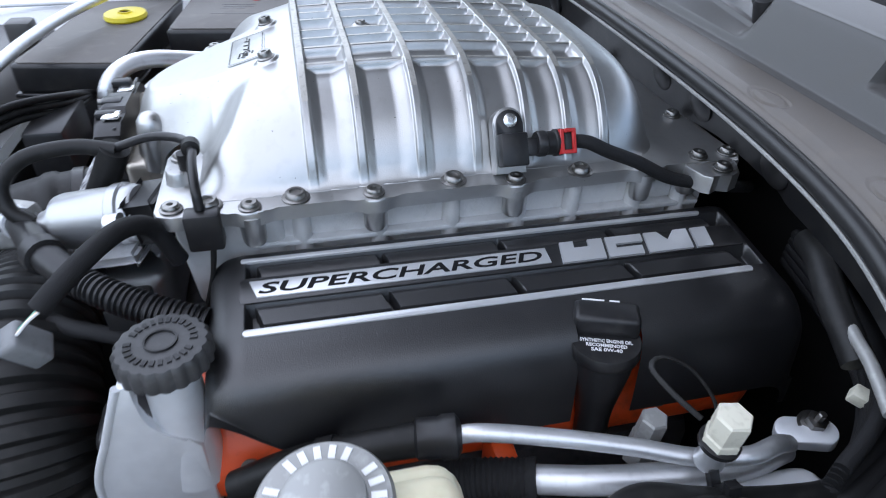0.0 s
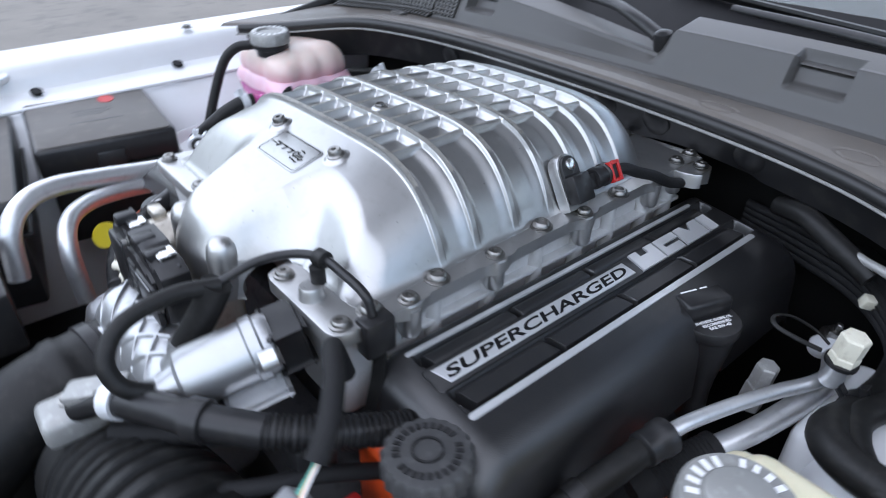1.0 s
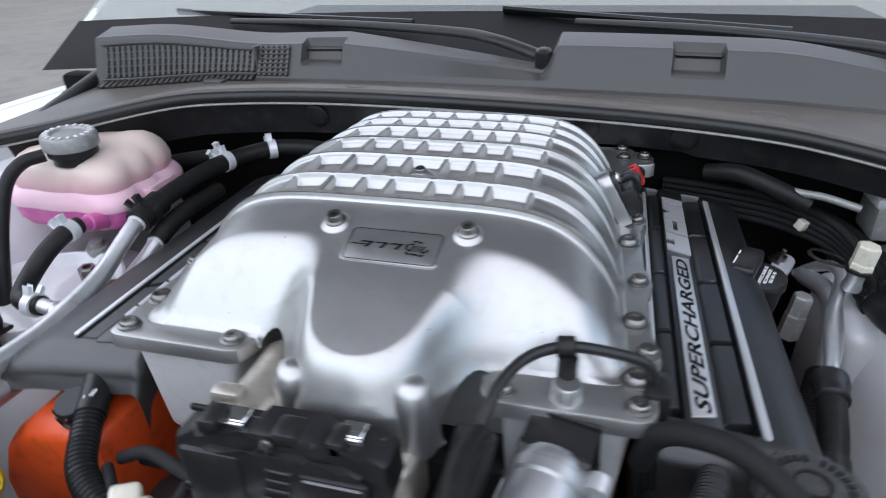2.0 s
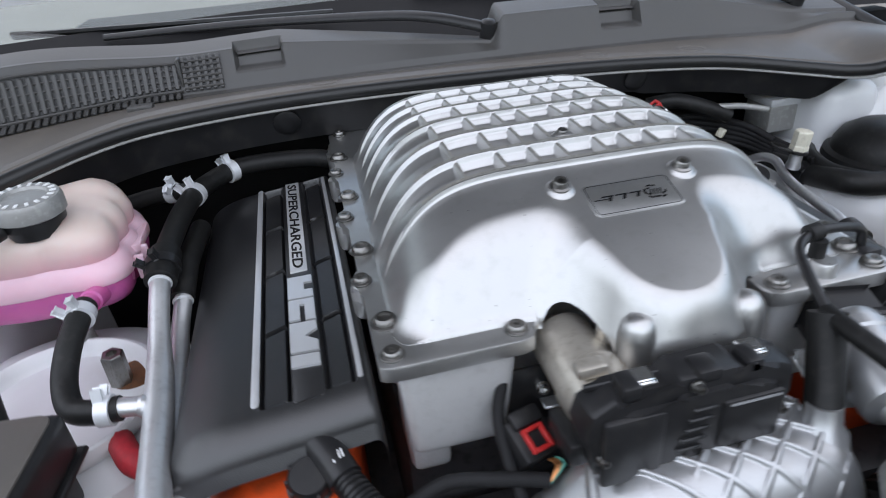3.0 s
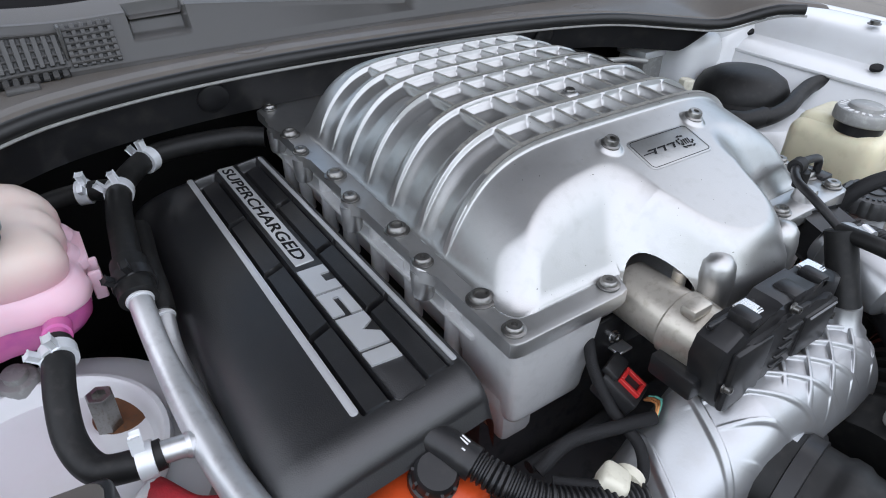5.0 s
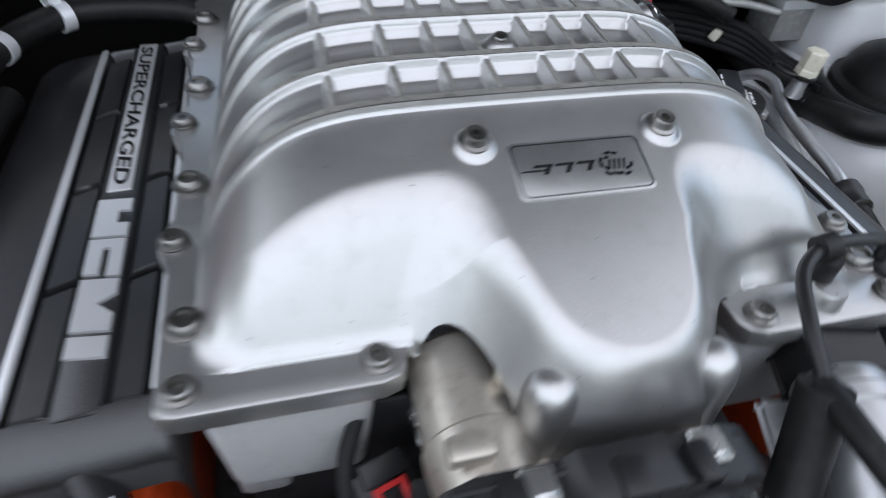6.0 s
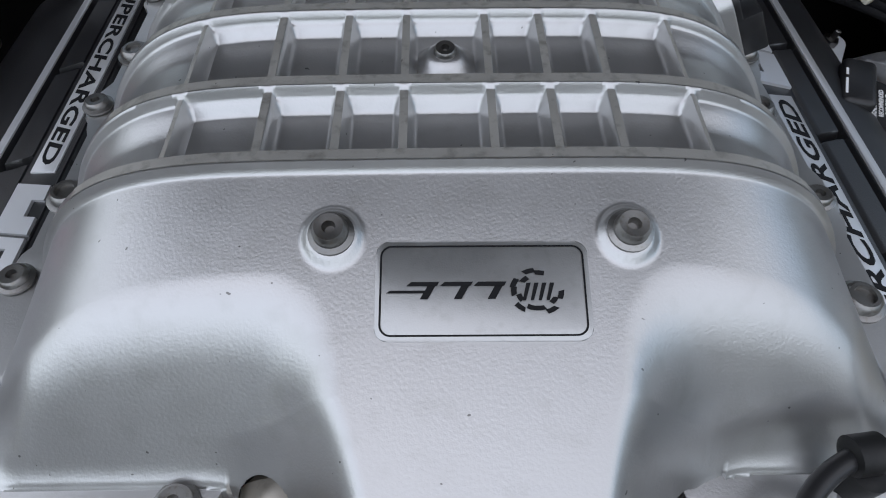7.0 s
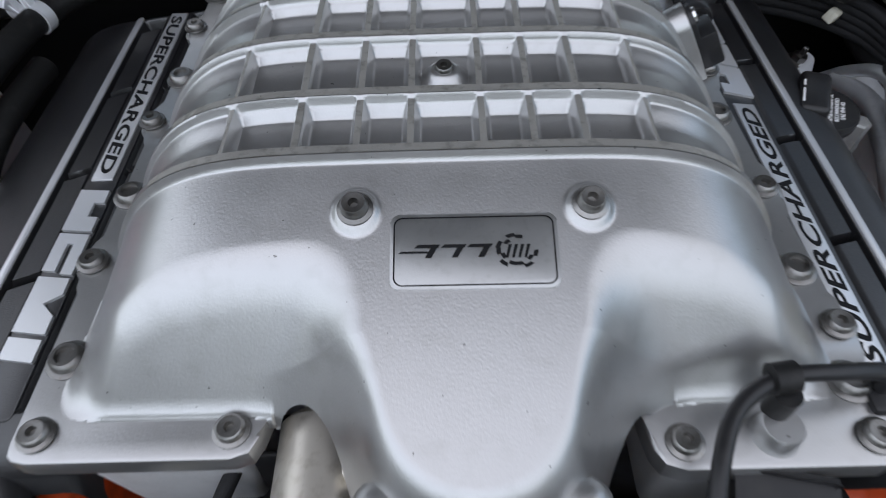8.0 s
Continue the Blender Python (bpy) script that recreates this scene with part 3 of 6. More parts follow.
# ---- coil covers over the two cylinder banks ----
def cover_skin():
    """The cover's cross profile for x > 0, from its inner foot over the top to its outer foot."""
    pts = [(0.2065, -0.085), (0.2075, -0.058), (0.2095, -0.049), (0.214, -0.0445)]
    pts += [(0.214 + 0.102 * k / 9, -0.0445 - 0.0125 * k / 9) for k in range(1, 10)]
    pts += [(0.327, -0.0605), (0.338, -0.068), (0.346, -0.08), (0.350, -0.098), (0.353, -0.125), (0.355, -0.152)]
    return pts


def top_z(x):
    return -0.0445 - 0.1225 * (abs(x) - 0.214)


def coil_cover(s, y0, y1, label):
    """s: -1 for the bank with the coolant tank, 1 for the bank with the oil filler."""
    inner, word, outer, shift = (0.2245, 0.267, 0.3105, 0.007) if s < 0 else (0.2185, 0.2530, 0.2970, -0.003)
    t = thing("coil_cover", (s * 0.28, (y0 + y1) / 2, -0.15), label, "engine cover", "coil covers")
    line = spline([(a + (0.028 if s < 0 else 0.0) * max(0, min(1, (a - 0.318) / 0.03)), 0, b) for a, b in cover_skin()], 0.0022)
    px, pz = np.array([p.x + shift for p in line]), np.array([p.z for p in line])
    ny = 760
    ys = np.linspace(0, 1, ny)
    ys = y0 + (y1 - y0) * (ys - 0.10 * np.sin(2 * np.pi * ys) / np.pi)
    x, y = np.meshgrid(px, ys)
    z = np.meshgrid(pz, ys)[0]
    # two sunken channels with raised coil pads
    up = np.minimum(y - (y0 + 0.030), (y1 - 0.022) - y)
    lengthwise = step(0, 0.005, up)
    for a, b, first in ((inner + 0.0035, word - 0.0145, 0), (word + 0.0145, outer - 0.005, 1)):
        across = step(a - 0.001, a + 0.002, x) * (1 - step(b - 0.002, b + 0.001, x))
        depth = 0.0125 * across * lengthwise
        for c in range(4):
            mid = y0 + (0.091 if s > 0 else 0.079) + c * 0.106
            slant = (x - (a + b) / 2) * (0.30 if s > 0 else -0.30)
            pad = 1 - step(0.0492, 0.0504, np.abs(y - mid - slant))
            pad = pad * step(a + 0.0005, a + 0.003, x) * (1 - step(b - 0.003, b - 0.0005, x))
            depth = depth - 0.0112 * across * pad * lengthwise
        z = z - depth
    # the outer foot rises towards the front corner
    foot = -0.152 + 0.082 * np.clip(1 - (y - y0) / 0.105, 0, 1) ** 1.8
    z = np.maximum(z, np.where(x > 0.3, foot, -1))
    # front and rear turn down
    e0 = np.clip(1 - (y - y0) / 0.032, 0, 1)
    e1 = np.clip(1 - (y1 - y) / 0.03, 0, 1)
    z = z - 0.024 * (1 - np.sqrt(1 - 0.98 * e0 ** 2.0)) - 0.030 * (1 - np.sqrt(1 - e1 ** 2.2))
    tuck = 1 - 0.03 * step(0.6, 1.0, e1)
    x = 0.28 + (x - 0.28) * tuck
    # skirts at both ends
    skirt = 12
    for back in (False, True):
        rx, ry, rz = (x[-1], y[-1], z[-1]) if back else (x[0], y[0], z[0])
        ex, ey, ez = [], [], []
        for k in range(1, skirt + 1):
            drop = (0.036 if back else 0.025 if s > 0 else 0.012) * k / skirt
            ex.append(rx)
            ey.append(ry + (0.006 if back else -0.006) * k / skirt)
            ez.append(np.maximum(rz - drop, np.minimum(rz, -0.152)))
        if back:
            x, y, z = np.vstack([x, ex]), np.vstack([y, ey]), np.vstack([z, ez])
        else:
            x, y, z = np.vstack([ex[::-1], x]), np.vstack([ey[::-1], y]), np.vstack([ez[::-1], z])
    keep = None
    if s > 0:                       # bay for the oil filler
        half = 0.0275 * np.sqrt(np.clip((x - 0.314) / 0.012, 0, 1))
        x, y, z, gone = trimmed(x, y, z, np.where(x > 0.314, (np.abs(y - 0.322) - half) * 50, 9.0))
        keep = ~gone
    sheet("shell", s * x, y, z, BLACK, t, keep, "", 45)

    # silver lines and lettering
    for xc, w, a, b in ((inner, 0.0046, 0.037, 0.467), (outer, 0.0068, 0.039, 0.475)):
        bm = bmesh.new()
        m = Matrix.Translation((s * xc, 0, top_z(xc - shift))) @ pose(0, 0, 0, 0, s * 7.0)
        plate(bm, rounded(-w / 2, a, w / 2, b, w * 0.45, 3), -0.002, 0.0014, m, 0.0006)
        part("silver_line", bm, SILVER, t, "thin silver line")
    xm = word
    m = Matrix.Translation((s * xm, 0, top_z(xm - shift) + 0.0003)) @ pose(0, 0, 0, 0, s * 7.0)
    bm = bmesh.new()                       # raised rib that carries the lettering
    plate(bm, rounded(-0.0135, y0 + 0.026, 0.0135, y1 - 0.024, 0.004), -0.005, 0.0002, m, 0.0012)
    part("letter_rib", bm, BLACK, t)
    span = 0.254 if s > 0 else 0.244
    if s > 0:
        a, b = 0.044, 0.044 + span
        turn = pose(0, 0, 0, 0, 0, 90)
        start = b + 0.012
    else:
        a, b = 0.473 - span, 0.473
        turn = pose(0, 0, 0, 0, 0, -90)
        start = a - 0.013
    bm = bmesh.new()
    w = 0.0092
    plate(bm, [(-w, a), (w, a + 0.004 * s + 0.002), (w, b - 0.002 + 0.002 * s), (-w, b)], -0.001, 0.0016, m, 0.0005)
    tag = part("word_plate", bm, SILVER, t, "silver plate with black lettering")
    ym = a + 0.006 if s > 0 else b - 0.006
    lm = m @ Matrix.Translation((s * 0.0058, ym, 0.0017)) @ turn
    bm = lettering("SUPERCHARGED", 0.0162, 0.0006, lm, 0.22)
    xs = [(lm.inverted() @ v.co).x for v in bm.verts]
    k = (span - 0.012) / max(xs)
    bmesh.ops.transform(bm, matrix=lm @ Matrix.Diagonal((k, 1, 1, 1)) @ lm.inverted(), verts=bm.verts)
    part("lettering", bm, ETCH, tag, "black SUPERCHARGED lettering")
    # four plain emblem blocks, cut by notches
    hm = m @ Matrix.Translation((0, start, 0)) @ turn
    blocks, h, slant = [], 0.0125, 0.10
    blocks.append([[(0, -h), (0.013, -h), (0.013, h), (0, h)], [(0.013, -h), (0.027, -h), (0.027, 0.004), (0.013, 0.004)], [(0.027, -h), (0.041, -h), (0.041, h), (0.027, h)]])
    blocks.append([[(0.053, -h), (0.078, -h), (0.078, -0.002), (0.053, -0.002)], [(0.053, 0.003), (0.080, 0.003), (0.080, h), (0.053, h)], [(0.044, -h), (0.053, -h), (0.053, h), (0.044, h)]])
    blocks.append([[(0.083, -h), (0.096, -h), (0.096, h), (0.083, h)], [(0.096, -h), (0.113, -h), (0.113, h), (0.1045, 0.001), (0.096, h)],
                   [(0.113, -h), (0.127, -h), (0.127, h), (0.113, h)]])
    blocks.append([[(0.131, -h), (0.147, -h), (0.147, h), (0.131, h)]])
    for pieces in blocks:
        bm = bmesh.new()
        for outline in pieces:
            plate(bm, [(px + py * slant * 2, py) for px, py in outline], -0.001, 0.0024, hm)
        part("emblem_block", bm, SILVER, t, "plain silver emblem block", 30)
    return t


coil_cover(-1, 0.004, 0.494, "grained black plastic coil cover with silver lines beside the coolant tank")
coil_cover(1, 0.010, 0.512, "grained black plastic coil cover notched round the oil filler")


# ---- small makers ----
def hose(name, points, radius, mat, label, category="hose", parent=None, **more):
    bm = tube(bmesh.new(), points, radius, **more)
    ob = part(name, bm, mat, parent)
    return tagged(ob, label, category) if parent is None else ob


def clamp(at, way, radius, parent, mat=None):
    """A spring clamp round a hose, with its two ears."""
    m = axis(at, way)
    bm = lathe(bmesh.new(), [(radius, -0.006), (radius + 0.0022, -0.006), (radius + 0.0022, 0.006), (radius, 0.006)], m, 20)
    for k in (-1, 1):
        box(bm, (radius, -0.003 + 0.004 * k, -0.006), (radius + 0.011, 0.003 + 0.004 * k, 0.001 * k), 0.001, 1, m @ pose(0, 0, 0, 0, 0, 60 + 14 * k))
    return part("clamp", bm, mat or CLAMP, parent, "pale spring steel clamp")


def screw(at, way, parent, size=1.0, mat=None):
    bm = lathe(bmesh.new(), [(0.0075 * size, 0), (0.0075 * size, 0.0014), (0.0055 * size, 0.002), (0.0052 * size, 0.006), (0.0026 * size, 0.0062), (0.0022 * size, 0.0035)], axis(at, way), 18)
    return part("bolt", bm, mat or ZINC, parent)


def bars(m, rows, mat, parent, h=0.0012, name="print"):
    """Plain printed bars: rows of (x0, x1, y)."""
    bm = bmesh.new()
    for a, b, y in rows:
        plate(bm, [(a, y), (b, y), (b, y + h), (a, y + h)], 0, 0.0003, m)
    return part(name, bm, mat, parent, "rows of plain printed bars")


# ---- orange engine below the covers ----
def valve_cover(s):
    t = thing("valve_cover", (s * 0.29, 0.24, -0.26), "orange-red painted valve cover under a black coil cover", "valve cover", "valve covers")
    near = 0.0 if s < 0 else -0.032
    prof = [(0.240, -0.110), (0.262, -0.106), (0.325, -0.118), (0.352, -0.140), (0.372, -0.185), (0.372, -0.26), (0.232, -0.26)]
    if s > 0:
        prof = [(0.212, -0.100), (0.25, -0.106), (0.325, -0.140), (0.350, -0.166), (0.360, -0.186), (0.356, -0.212), (0.205, -0.222)]
    bm = bmesh.new()
    y0, y1 = (-0.036, 0.49) if s < 0 else (-0.012, 0.50)
    rings = []
    for y, k in ((y0, 0.0), (y0 + 0.02, 0.006), (y1 - 0.02, 0.006), (y1, 0.0)):
        rings.append([bm.verts.new((s * (px + (k if px > 0.25 else 0) + (near if px > 0.3 else 0)), y, pz + k)) for px, pz in prof])
    n = len(prof)
    bm.faces.new(rings[0])
    bm.faces.new(rings[-1][::-1])
    for a, b in zip(rings, rings[1:]):
        for i in range(n):
            bm.faces.new((a[i], a[(i + 1) % n], b[(i + 1) % n], b[i]))
    bmesh.ops.bevel(bm, geom=list(bm.edges), offset=0.006, segments=2, profile=0.5, affect="EDGES")
    part("casting", bm, ORANGE, t)
    for y in (0.03, 0.15, 0.27, 0.39):
        screw((s * (0.366 + near), y, -0.165), (s, 0, 0.5), t, 1.1)
    bm = box(bmesh.new(), (min(s * 0.33, s * 0.378), 0.225, -0.25), (max(s * 0.33, s * 0.378), 0.245, -0.165), 0.004)
    part("rib", bm, ORANGE, t)
    return t


valve_cover(-1)
valve_cover(1)

t = thing("engine_block", (0, 0.2, -0.6), "dark grey metal engine block deep in the bay", "engine block")
part("valley", box(bmesh.new(), (-0.2, 0.035, -0.55), (0.2, 0.5, -0.135), 0.02), BLOCKGREY, t)
part("crankcase", box(bmesh.new(), (-0.33, 0.034, -0.6), (0.30, 0.49, -0.262), 0.03), BLOCKGREY, t)
part("timing_case", box(bmesh.new(), (-0.3, -0.06, -0.62), (0.3, 0.03, -0.2), 0.02), BLOCKGREY, t)

# oil separator on the bank beside the coolant tank
t = thing("breather_cap", (-0.276, -0.004, -0.12), "round ribbed black plastic cap on the orange valve cover", "cap")
m = axis((-0.276, -0.004, -0.115), (0, -0.35, 1))
part("body", lathe(bmesh.new(), [(0.017, 0), (0.017, 0.012), (0.019, 0.013), (0.019, 0.02), (0.017, 0.021), (0.017, 0.03), (0.0145, 0.034)], m, 24), BLACK_SMOOTH, t)
for k in range(10):
    a = 2 * math.pi * k / 10
    part("grip", box(bmesh.new(), (0.016, -0.0012, 0.021), (0.0185, 0.0012, 0.031), 0, 1, m @ pose(0, 0, 0, 0, 0, math.degrees(a))), BLACK_SMOOTH, t)


# ---- oil filler ----
t = thing("oil_filler", (0.345, 0.32, -0.16), "black plastic oil filler cap with white lettering", "oil cap")
m = axis((0.342, 0.321, -0.160), (-0.02, -0.05, 1))
part("neck", lathe(bmesh.new(), [(0.015, -0.04), (0.015, 0.0), (0.0165, 0.016), (0.0205, 0.040), (0.0240, 0.060), (0.0258, 0.078)], m, 28), BLACK_SMOOTH, t)
cap = part("cap", lathe(bmesh.new(), [(0.026, 0.076), (0.0285, 0.079), (0.0285, 0.088), (0.0275, 0.090), (0.0, 0.0903)], m, 36), BLACK_SMOOTH, t)
grip = part("grip", box(bmesh.new(), (-0.0275, -0.0265, 0.086), (-0.002, 0.0265, 0.108), 0.005, 3, m), BLACK_SMOOTH, cap, "raised grip block")
for text, size, dx, width in (("SYNTHETIC ENGINE OIL", 0.0050, 0.0050, 0.041), ("RECOMMENDED", 0.0048, 0.0100, 0.032), ("SAE 0W-40", 0.0052, 0.0150, 0.024)):
    lm = m @ pose(dx, -width / 2, 0.0904, 0, 0, 90)
    bm = lettering(text, size, 0.0003, lm)
    k = width / max((lm.inverted() @ v.co).x for v in bm.verts)
    bmesh.ops.transform(bm, matrix=lm @ Matrix.Diagonal((k, 1, 1, 1)) @ lm.inverted(), verts=bm.verts)
    part("lettering", bm, LABEL, cap, "white lettering")
bars(m @ pose(-0.024, 0.0, 0.1082, 0, 0, 90), [(-0.020, -0.002, 0.0), (0.002, 0.010, 0.0)], LABEL, cap, 0.0018)


# ---- throttle body and its motor ----
t = thing("throttle_body", (0.0, -0.06, -0.09), "dark metal throttle body with a black plastic gear cover", "throttle body")
part("housing", box(bmesh.new(), (-0.052, -0.076, -0.085), (0.062, -0.030, -0.026), 0.008, 3), ZINC_WARM, t, "dull metal housing")
m = axis((-0.064, 0.022, -0.027), (0.02, -1, -0.03))
part("motor_can", lathe(bmesh.new(), [(0.012, 0.0045), (0.020, 0.005), (0.0248, 0.010), (0.0262, 0.060), (0.0280, 0.062), (0.0280, 0.070), (0.0265, 0.094)], m, 36), ZINC_WARM, t, "smooth brownish metal motor can")
bm = bmesh.new()
lathe(bm, [(0.006, -0.02), (0.006, 0.006), (0.0035, 0.007), (0.003, 0.003)], Matrix.Translation((-0.044, -0.020, -0.004)), 16)
part("ear", bm, ZINC_WARM, t)
part("ear", box(bmesh.new(), (-0.084, -0.064, -0.004), (-0.062, -0.050, 0.006), 0.003), ZINC_WARM, t)
cover = [(-0.094, -0.020), (-0.090, -0.004), (-0.074, 0.006), (-0.036, 0.006), (-0.030, 0.012), (0.010, 0.013), (0.016, 0.008), (0.042, 0.009), (0.056, 0.002), (0.058, -0.022),
         (0.050, -0.050), (0.030, -0.062), (-0.030, -0.066), (-0.052, -0.078), (-0.072, -0.076), (-0.086, -0.055)]
m = pose(0, -0.072, 0, 90)
bm = bmesh.new()
plate(bm, cover, 0.0, 0.026, m, 0.006)
gear = part("gear_cover", bm, BLACK_SMOOTH, t, "black plastic gear cover", 35)
bm = bmesh.new()
plate(bm, [(a * 0.80 - 0.004, b * 0.72 - 0.008) for a, b in cover], 0.024, 0.030, m, 0.004)
part("raised_face", bm, BLACK_SMOOTH, gear)
for k in range(5):
    part("rib", box(bmesh.new(), (-0.030 + 0.002 * k, -0.1045, -0.047 + 0.0085 * k), (-0.012 + 0.002 * k, -0.099, -0.044 + 0.0085 * k), 0.001, 1), BLACK_SMOOTH, gear)
part("step_panel", box(bmesh.new(), (0.000, -0.1048, -0.052), (0.046, -0.098, -0.010), 0.003, 2), BLACK_SMOOTH, gear)
part("step_panel", box(bmesh.new(), (-0.084, -0.1042, -0.064), (-0.040, -0.096, -0.006), 0.004, 2), BLACK_SMOOTH, gear)
part("slot", box(bmesh.new(), (0.004, -0.1058, -0.0135), (0.042, -0.104, -0.0120), 0.0004, 1), PLUGGREY, gear)
for ex, ew in ((-0.070, 0.014), (-0.018, 0.018), (0.018, 0.012)):
    part("edge_tab", box(bmesh.new(), (ex, -0.098, 0.003), (ex + ew, -0.078, 0.0145), 0.003, 2), BLACK_SMOOTH, gear)
part("parting_line", box(bmesh.new(), (-0.088, -0.0795, 0.002), (0.05, -0.0755, 0.0068), 0.001, 1), BLACK_SMOOTH, gear)
for px, pz in ((-0.050, 0.009), (0.030, 0.013)):
    bm = box(bmesh.new(), (px - 0.008, -0.088, pz - 0.003), (px + 0.008, -0.074, pz + 0.0005), 0.001, 1)
    box(bm, (px - 0.008, -0.0895, pz - 0.008), (px + 0.008, -0.0875, pz), 0.0006, 1)
    for k in (-1, 1):
        box(bm, (px - 0.007, -0.0905, pz - 0.004 + 0.002 * k), (px + 0.007, -0.089, pz - 0.003 + 0.002 * k), 0)
    part("clip", bm, STEEL, t, "bright spring steel clip")
part("connector", box(bmesh.new(), (-0.098, -0.085, -0.060), (-0.074, -0.045, -0.040), 0.003), BLACK_SMOOTH, t)
for px, pz in ((-0.082, -0.040), (0.047, -0.03), (-0.02, 0.006)):
    screw((px, -0.099, pz), (0, -1, 0.1), t, 0.6)

# sensor plug with a red lock, on its bracket
t = thing("sensor_plug", (-0.105, -0.03, -0.10), "black electrical plug with a red lock and copper-coloured wire ends", "connector")
part("bracket", box(bmesh.new(), (-0.112, 0.004, -0.105), (-0.064, 0.009, -0.045), 0.003), BLACK_SMOOTH, t)
part("earth_tab", box(bmesh.new(), (-0.084, -0.008, -0.082), (-0.066, 0.006, -0.079), 0.001, 1), ALUMINIUM, t, "thin bright metal tab")
screw((-0.083, 0.003, -0.066), (0, -1, 0.2), t, 0.8, STEEL)
m = Matrix.Translation((-0.107, -0.034, -0.084)) @ pose(0, 0, 0, 28, 8, 22)
body = part("plug_body", box(bmesh.new(), (-0.018, -0.015, -0.012), (0.018, 0.020, 0.010), 0.003, 2, m), BLACK_SMOOTH, t)
part("plug_rib", box(bmesh.new(), (-0.014, 0.010, 0.008), (0.014, 0.024, 0.015), 0.002, 2, m), BLACK_SMOOTH, t)
bm = bmesh.new()
for lo, hi in (((-0.010, -0.011, 0.009), (-0.0065, 0.009, 0.0135)), ((0.0065, -0.011, 0.009), (0.010, 0.009, 0.0135)), ((-0.0065, -0.011, 0.009), (0.0065, -0.0075, 0.0135)), ((-0.0065, 0.0055, 0.009), (0.0065, 0.009, 0.0135))):
    box(bm, lo, hi, 0.0006, 1, m)
part("lock", bm, RED, t, "red plastic lock frame")
for k, mat in enumerate((COPPER, COPPER, GREEN)):
    part("wire", tube(bmesh.new(), [(-0.098 + 0.003 * k, -0.05, -0.088), (-0.096 + 0.003 * k, -0.06, -0.084), (-0.105, -0.068, -0.092)], 0.0012, 6), mat, t)

hose("wiring_cable", [(-0.104, -0.066, -0.090), (-0.135, -0.058, -0.088), (-0.175, -0.045, -0.092), (-0.205, -0.045, -0.105)], 0.0056, SLEEVE, "black sleeved wiring cable beside the corner box", "cable")
hose("wiring_cable", [(-0.118, 0.0, -0.05), (-0.128, -0.02, -0.065), (-0.128, -0.045, -0.088), (-0.128, -0.075, -0.10), (-0.145, -0.092, -0.11), (-0.175, -0.085, -0.10), (-0.205, -0.06, -0.10)], 0.0048, SLEEVE, "thin black looped wiring cable", "cable")
hose("wiring_cable", [(-0.2, -0.03, -0.12), (-0.15, -0.03, -0.12), (-0.08, -0.02, -0.13)], 0.0055, SLEEVE, "black wiring cable low in the bay", "cable")
t = thing("pipe_clip", (-0.165, -0.075, -0.11), "cream nylon clip round the cable ends", "clip")
part("body", box(bmesh.new(), (-0.012, -0.011, -0.011), (0.012, 0.011, 0.011), 0.005, 3, pose(-0.168, -0.084, -0.102, 20, 10, 35)), NATURAL, t)
part("band", lathe(bmesh.new(), [(0.009, -0.004), (0.012, -0.004), (0.012, 0.004), (0.009, 0.004)], axis((-0.152, -0.086, -0.108), (1, 0.4, 0)), 18), NATURAL, t)

# vent hose from the bank beside the coolant tank
t = thing("corrugated_hose", (-0.23, -0.05, -0.11), "black corrugated plastic vent hose with a printed sleeve", "hose")
part("conduit", tube(bmesh.new(), [(-0.250, -0.022, -0.086), (-0.238, -0.045, -0.092), (-0.220, -0.070, -0.098), (-0.190, -0.088, -0.105), (-0.15, -0.10, -0.115)], 0.0112, 18, 0.0011, 1, 0.0011, 0.0046), BLACK_SMOOTH, t, "", 25)
part("end_sleeve", tube(bmesh.new(), [(-0.268, 0.015, -0.078), (-0.258, -0.004, -0.082), (-0.249, -0.024, -0.087)], 0.0135, 20), BLACK_SMOOTH, t)
bars(axis((-0.2525, -0.013, -0.0710), (-0.12, -0.1, 1)) @ pose(0, 0, 0, 0, 0, 150), [(-0.006, 0.006, 0.003), (-0.004, 0.004, -0.002), (-0.004, 0.004, -0.0045)], LABEL, t, 0.0012)


# ---- ribbed intake elbow in front ----
t = thing("intake_elbow", (0.0, -0.11, -0.18), "bright cast-aluminium intake elbow with a lattice of ridges", "intake elbow")
gx, gy = np.linspace(-0.200, 0.108, 560), np.linspace(-0.146, -0.046, 200)
x, y = np.meshgrid(gx, gy)
r = np.clip((y + 0.096) / 0.0505, -1, 1)
z = -0.122 + 0.066 * np.clip(1 - np.abs(r) ** 3.4, 0, 1) ** 0.5
z = z - 0.048 * np.clip((-0.055 - x) / 0.059, 0, 1.7) ** 1.2 - 0.035 * np.clip((x - 0.075) / 0.033, 0, 1) ** 2.5
ridge = np.zeros_like(z)
for way in (1, -1):
    f = ((x * 0.80 + way * (y + 0.11) * 0.95) / 0.0255) % 1
    keep = step(-0.09, -0.06, x) if way > 0 else step(-0.03, -0.01, x + (y + 0.11) * 0.5)
    ridge = np.maximum(ridge, (1 - step(0.055, 0.115, np.abs(f - 0.5))) * keep)
for c in (-0.17, -0.13, -0.09):
    ridge = np.maximum(ridge, 1 - step(0.0018, 0.0042, np.abs(x - c - 0.35 * (y + 0.11))))
z = z + 0.0038 * ridge * np.sqrt(np.clip(1 - r ** 2, 0, 1))
z = np.where(np.abs(r) >= 0.999, -0.16, z)
sheet("lattice_shell", x, y, z, ELBOW, t, None, "", 60)
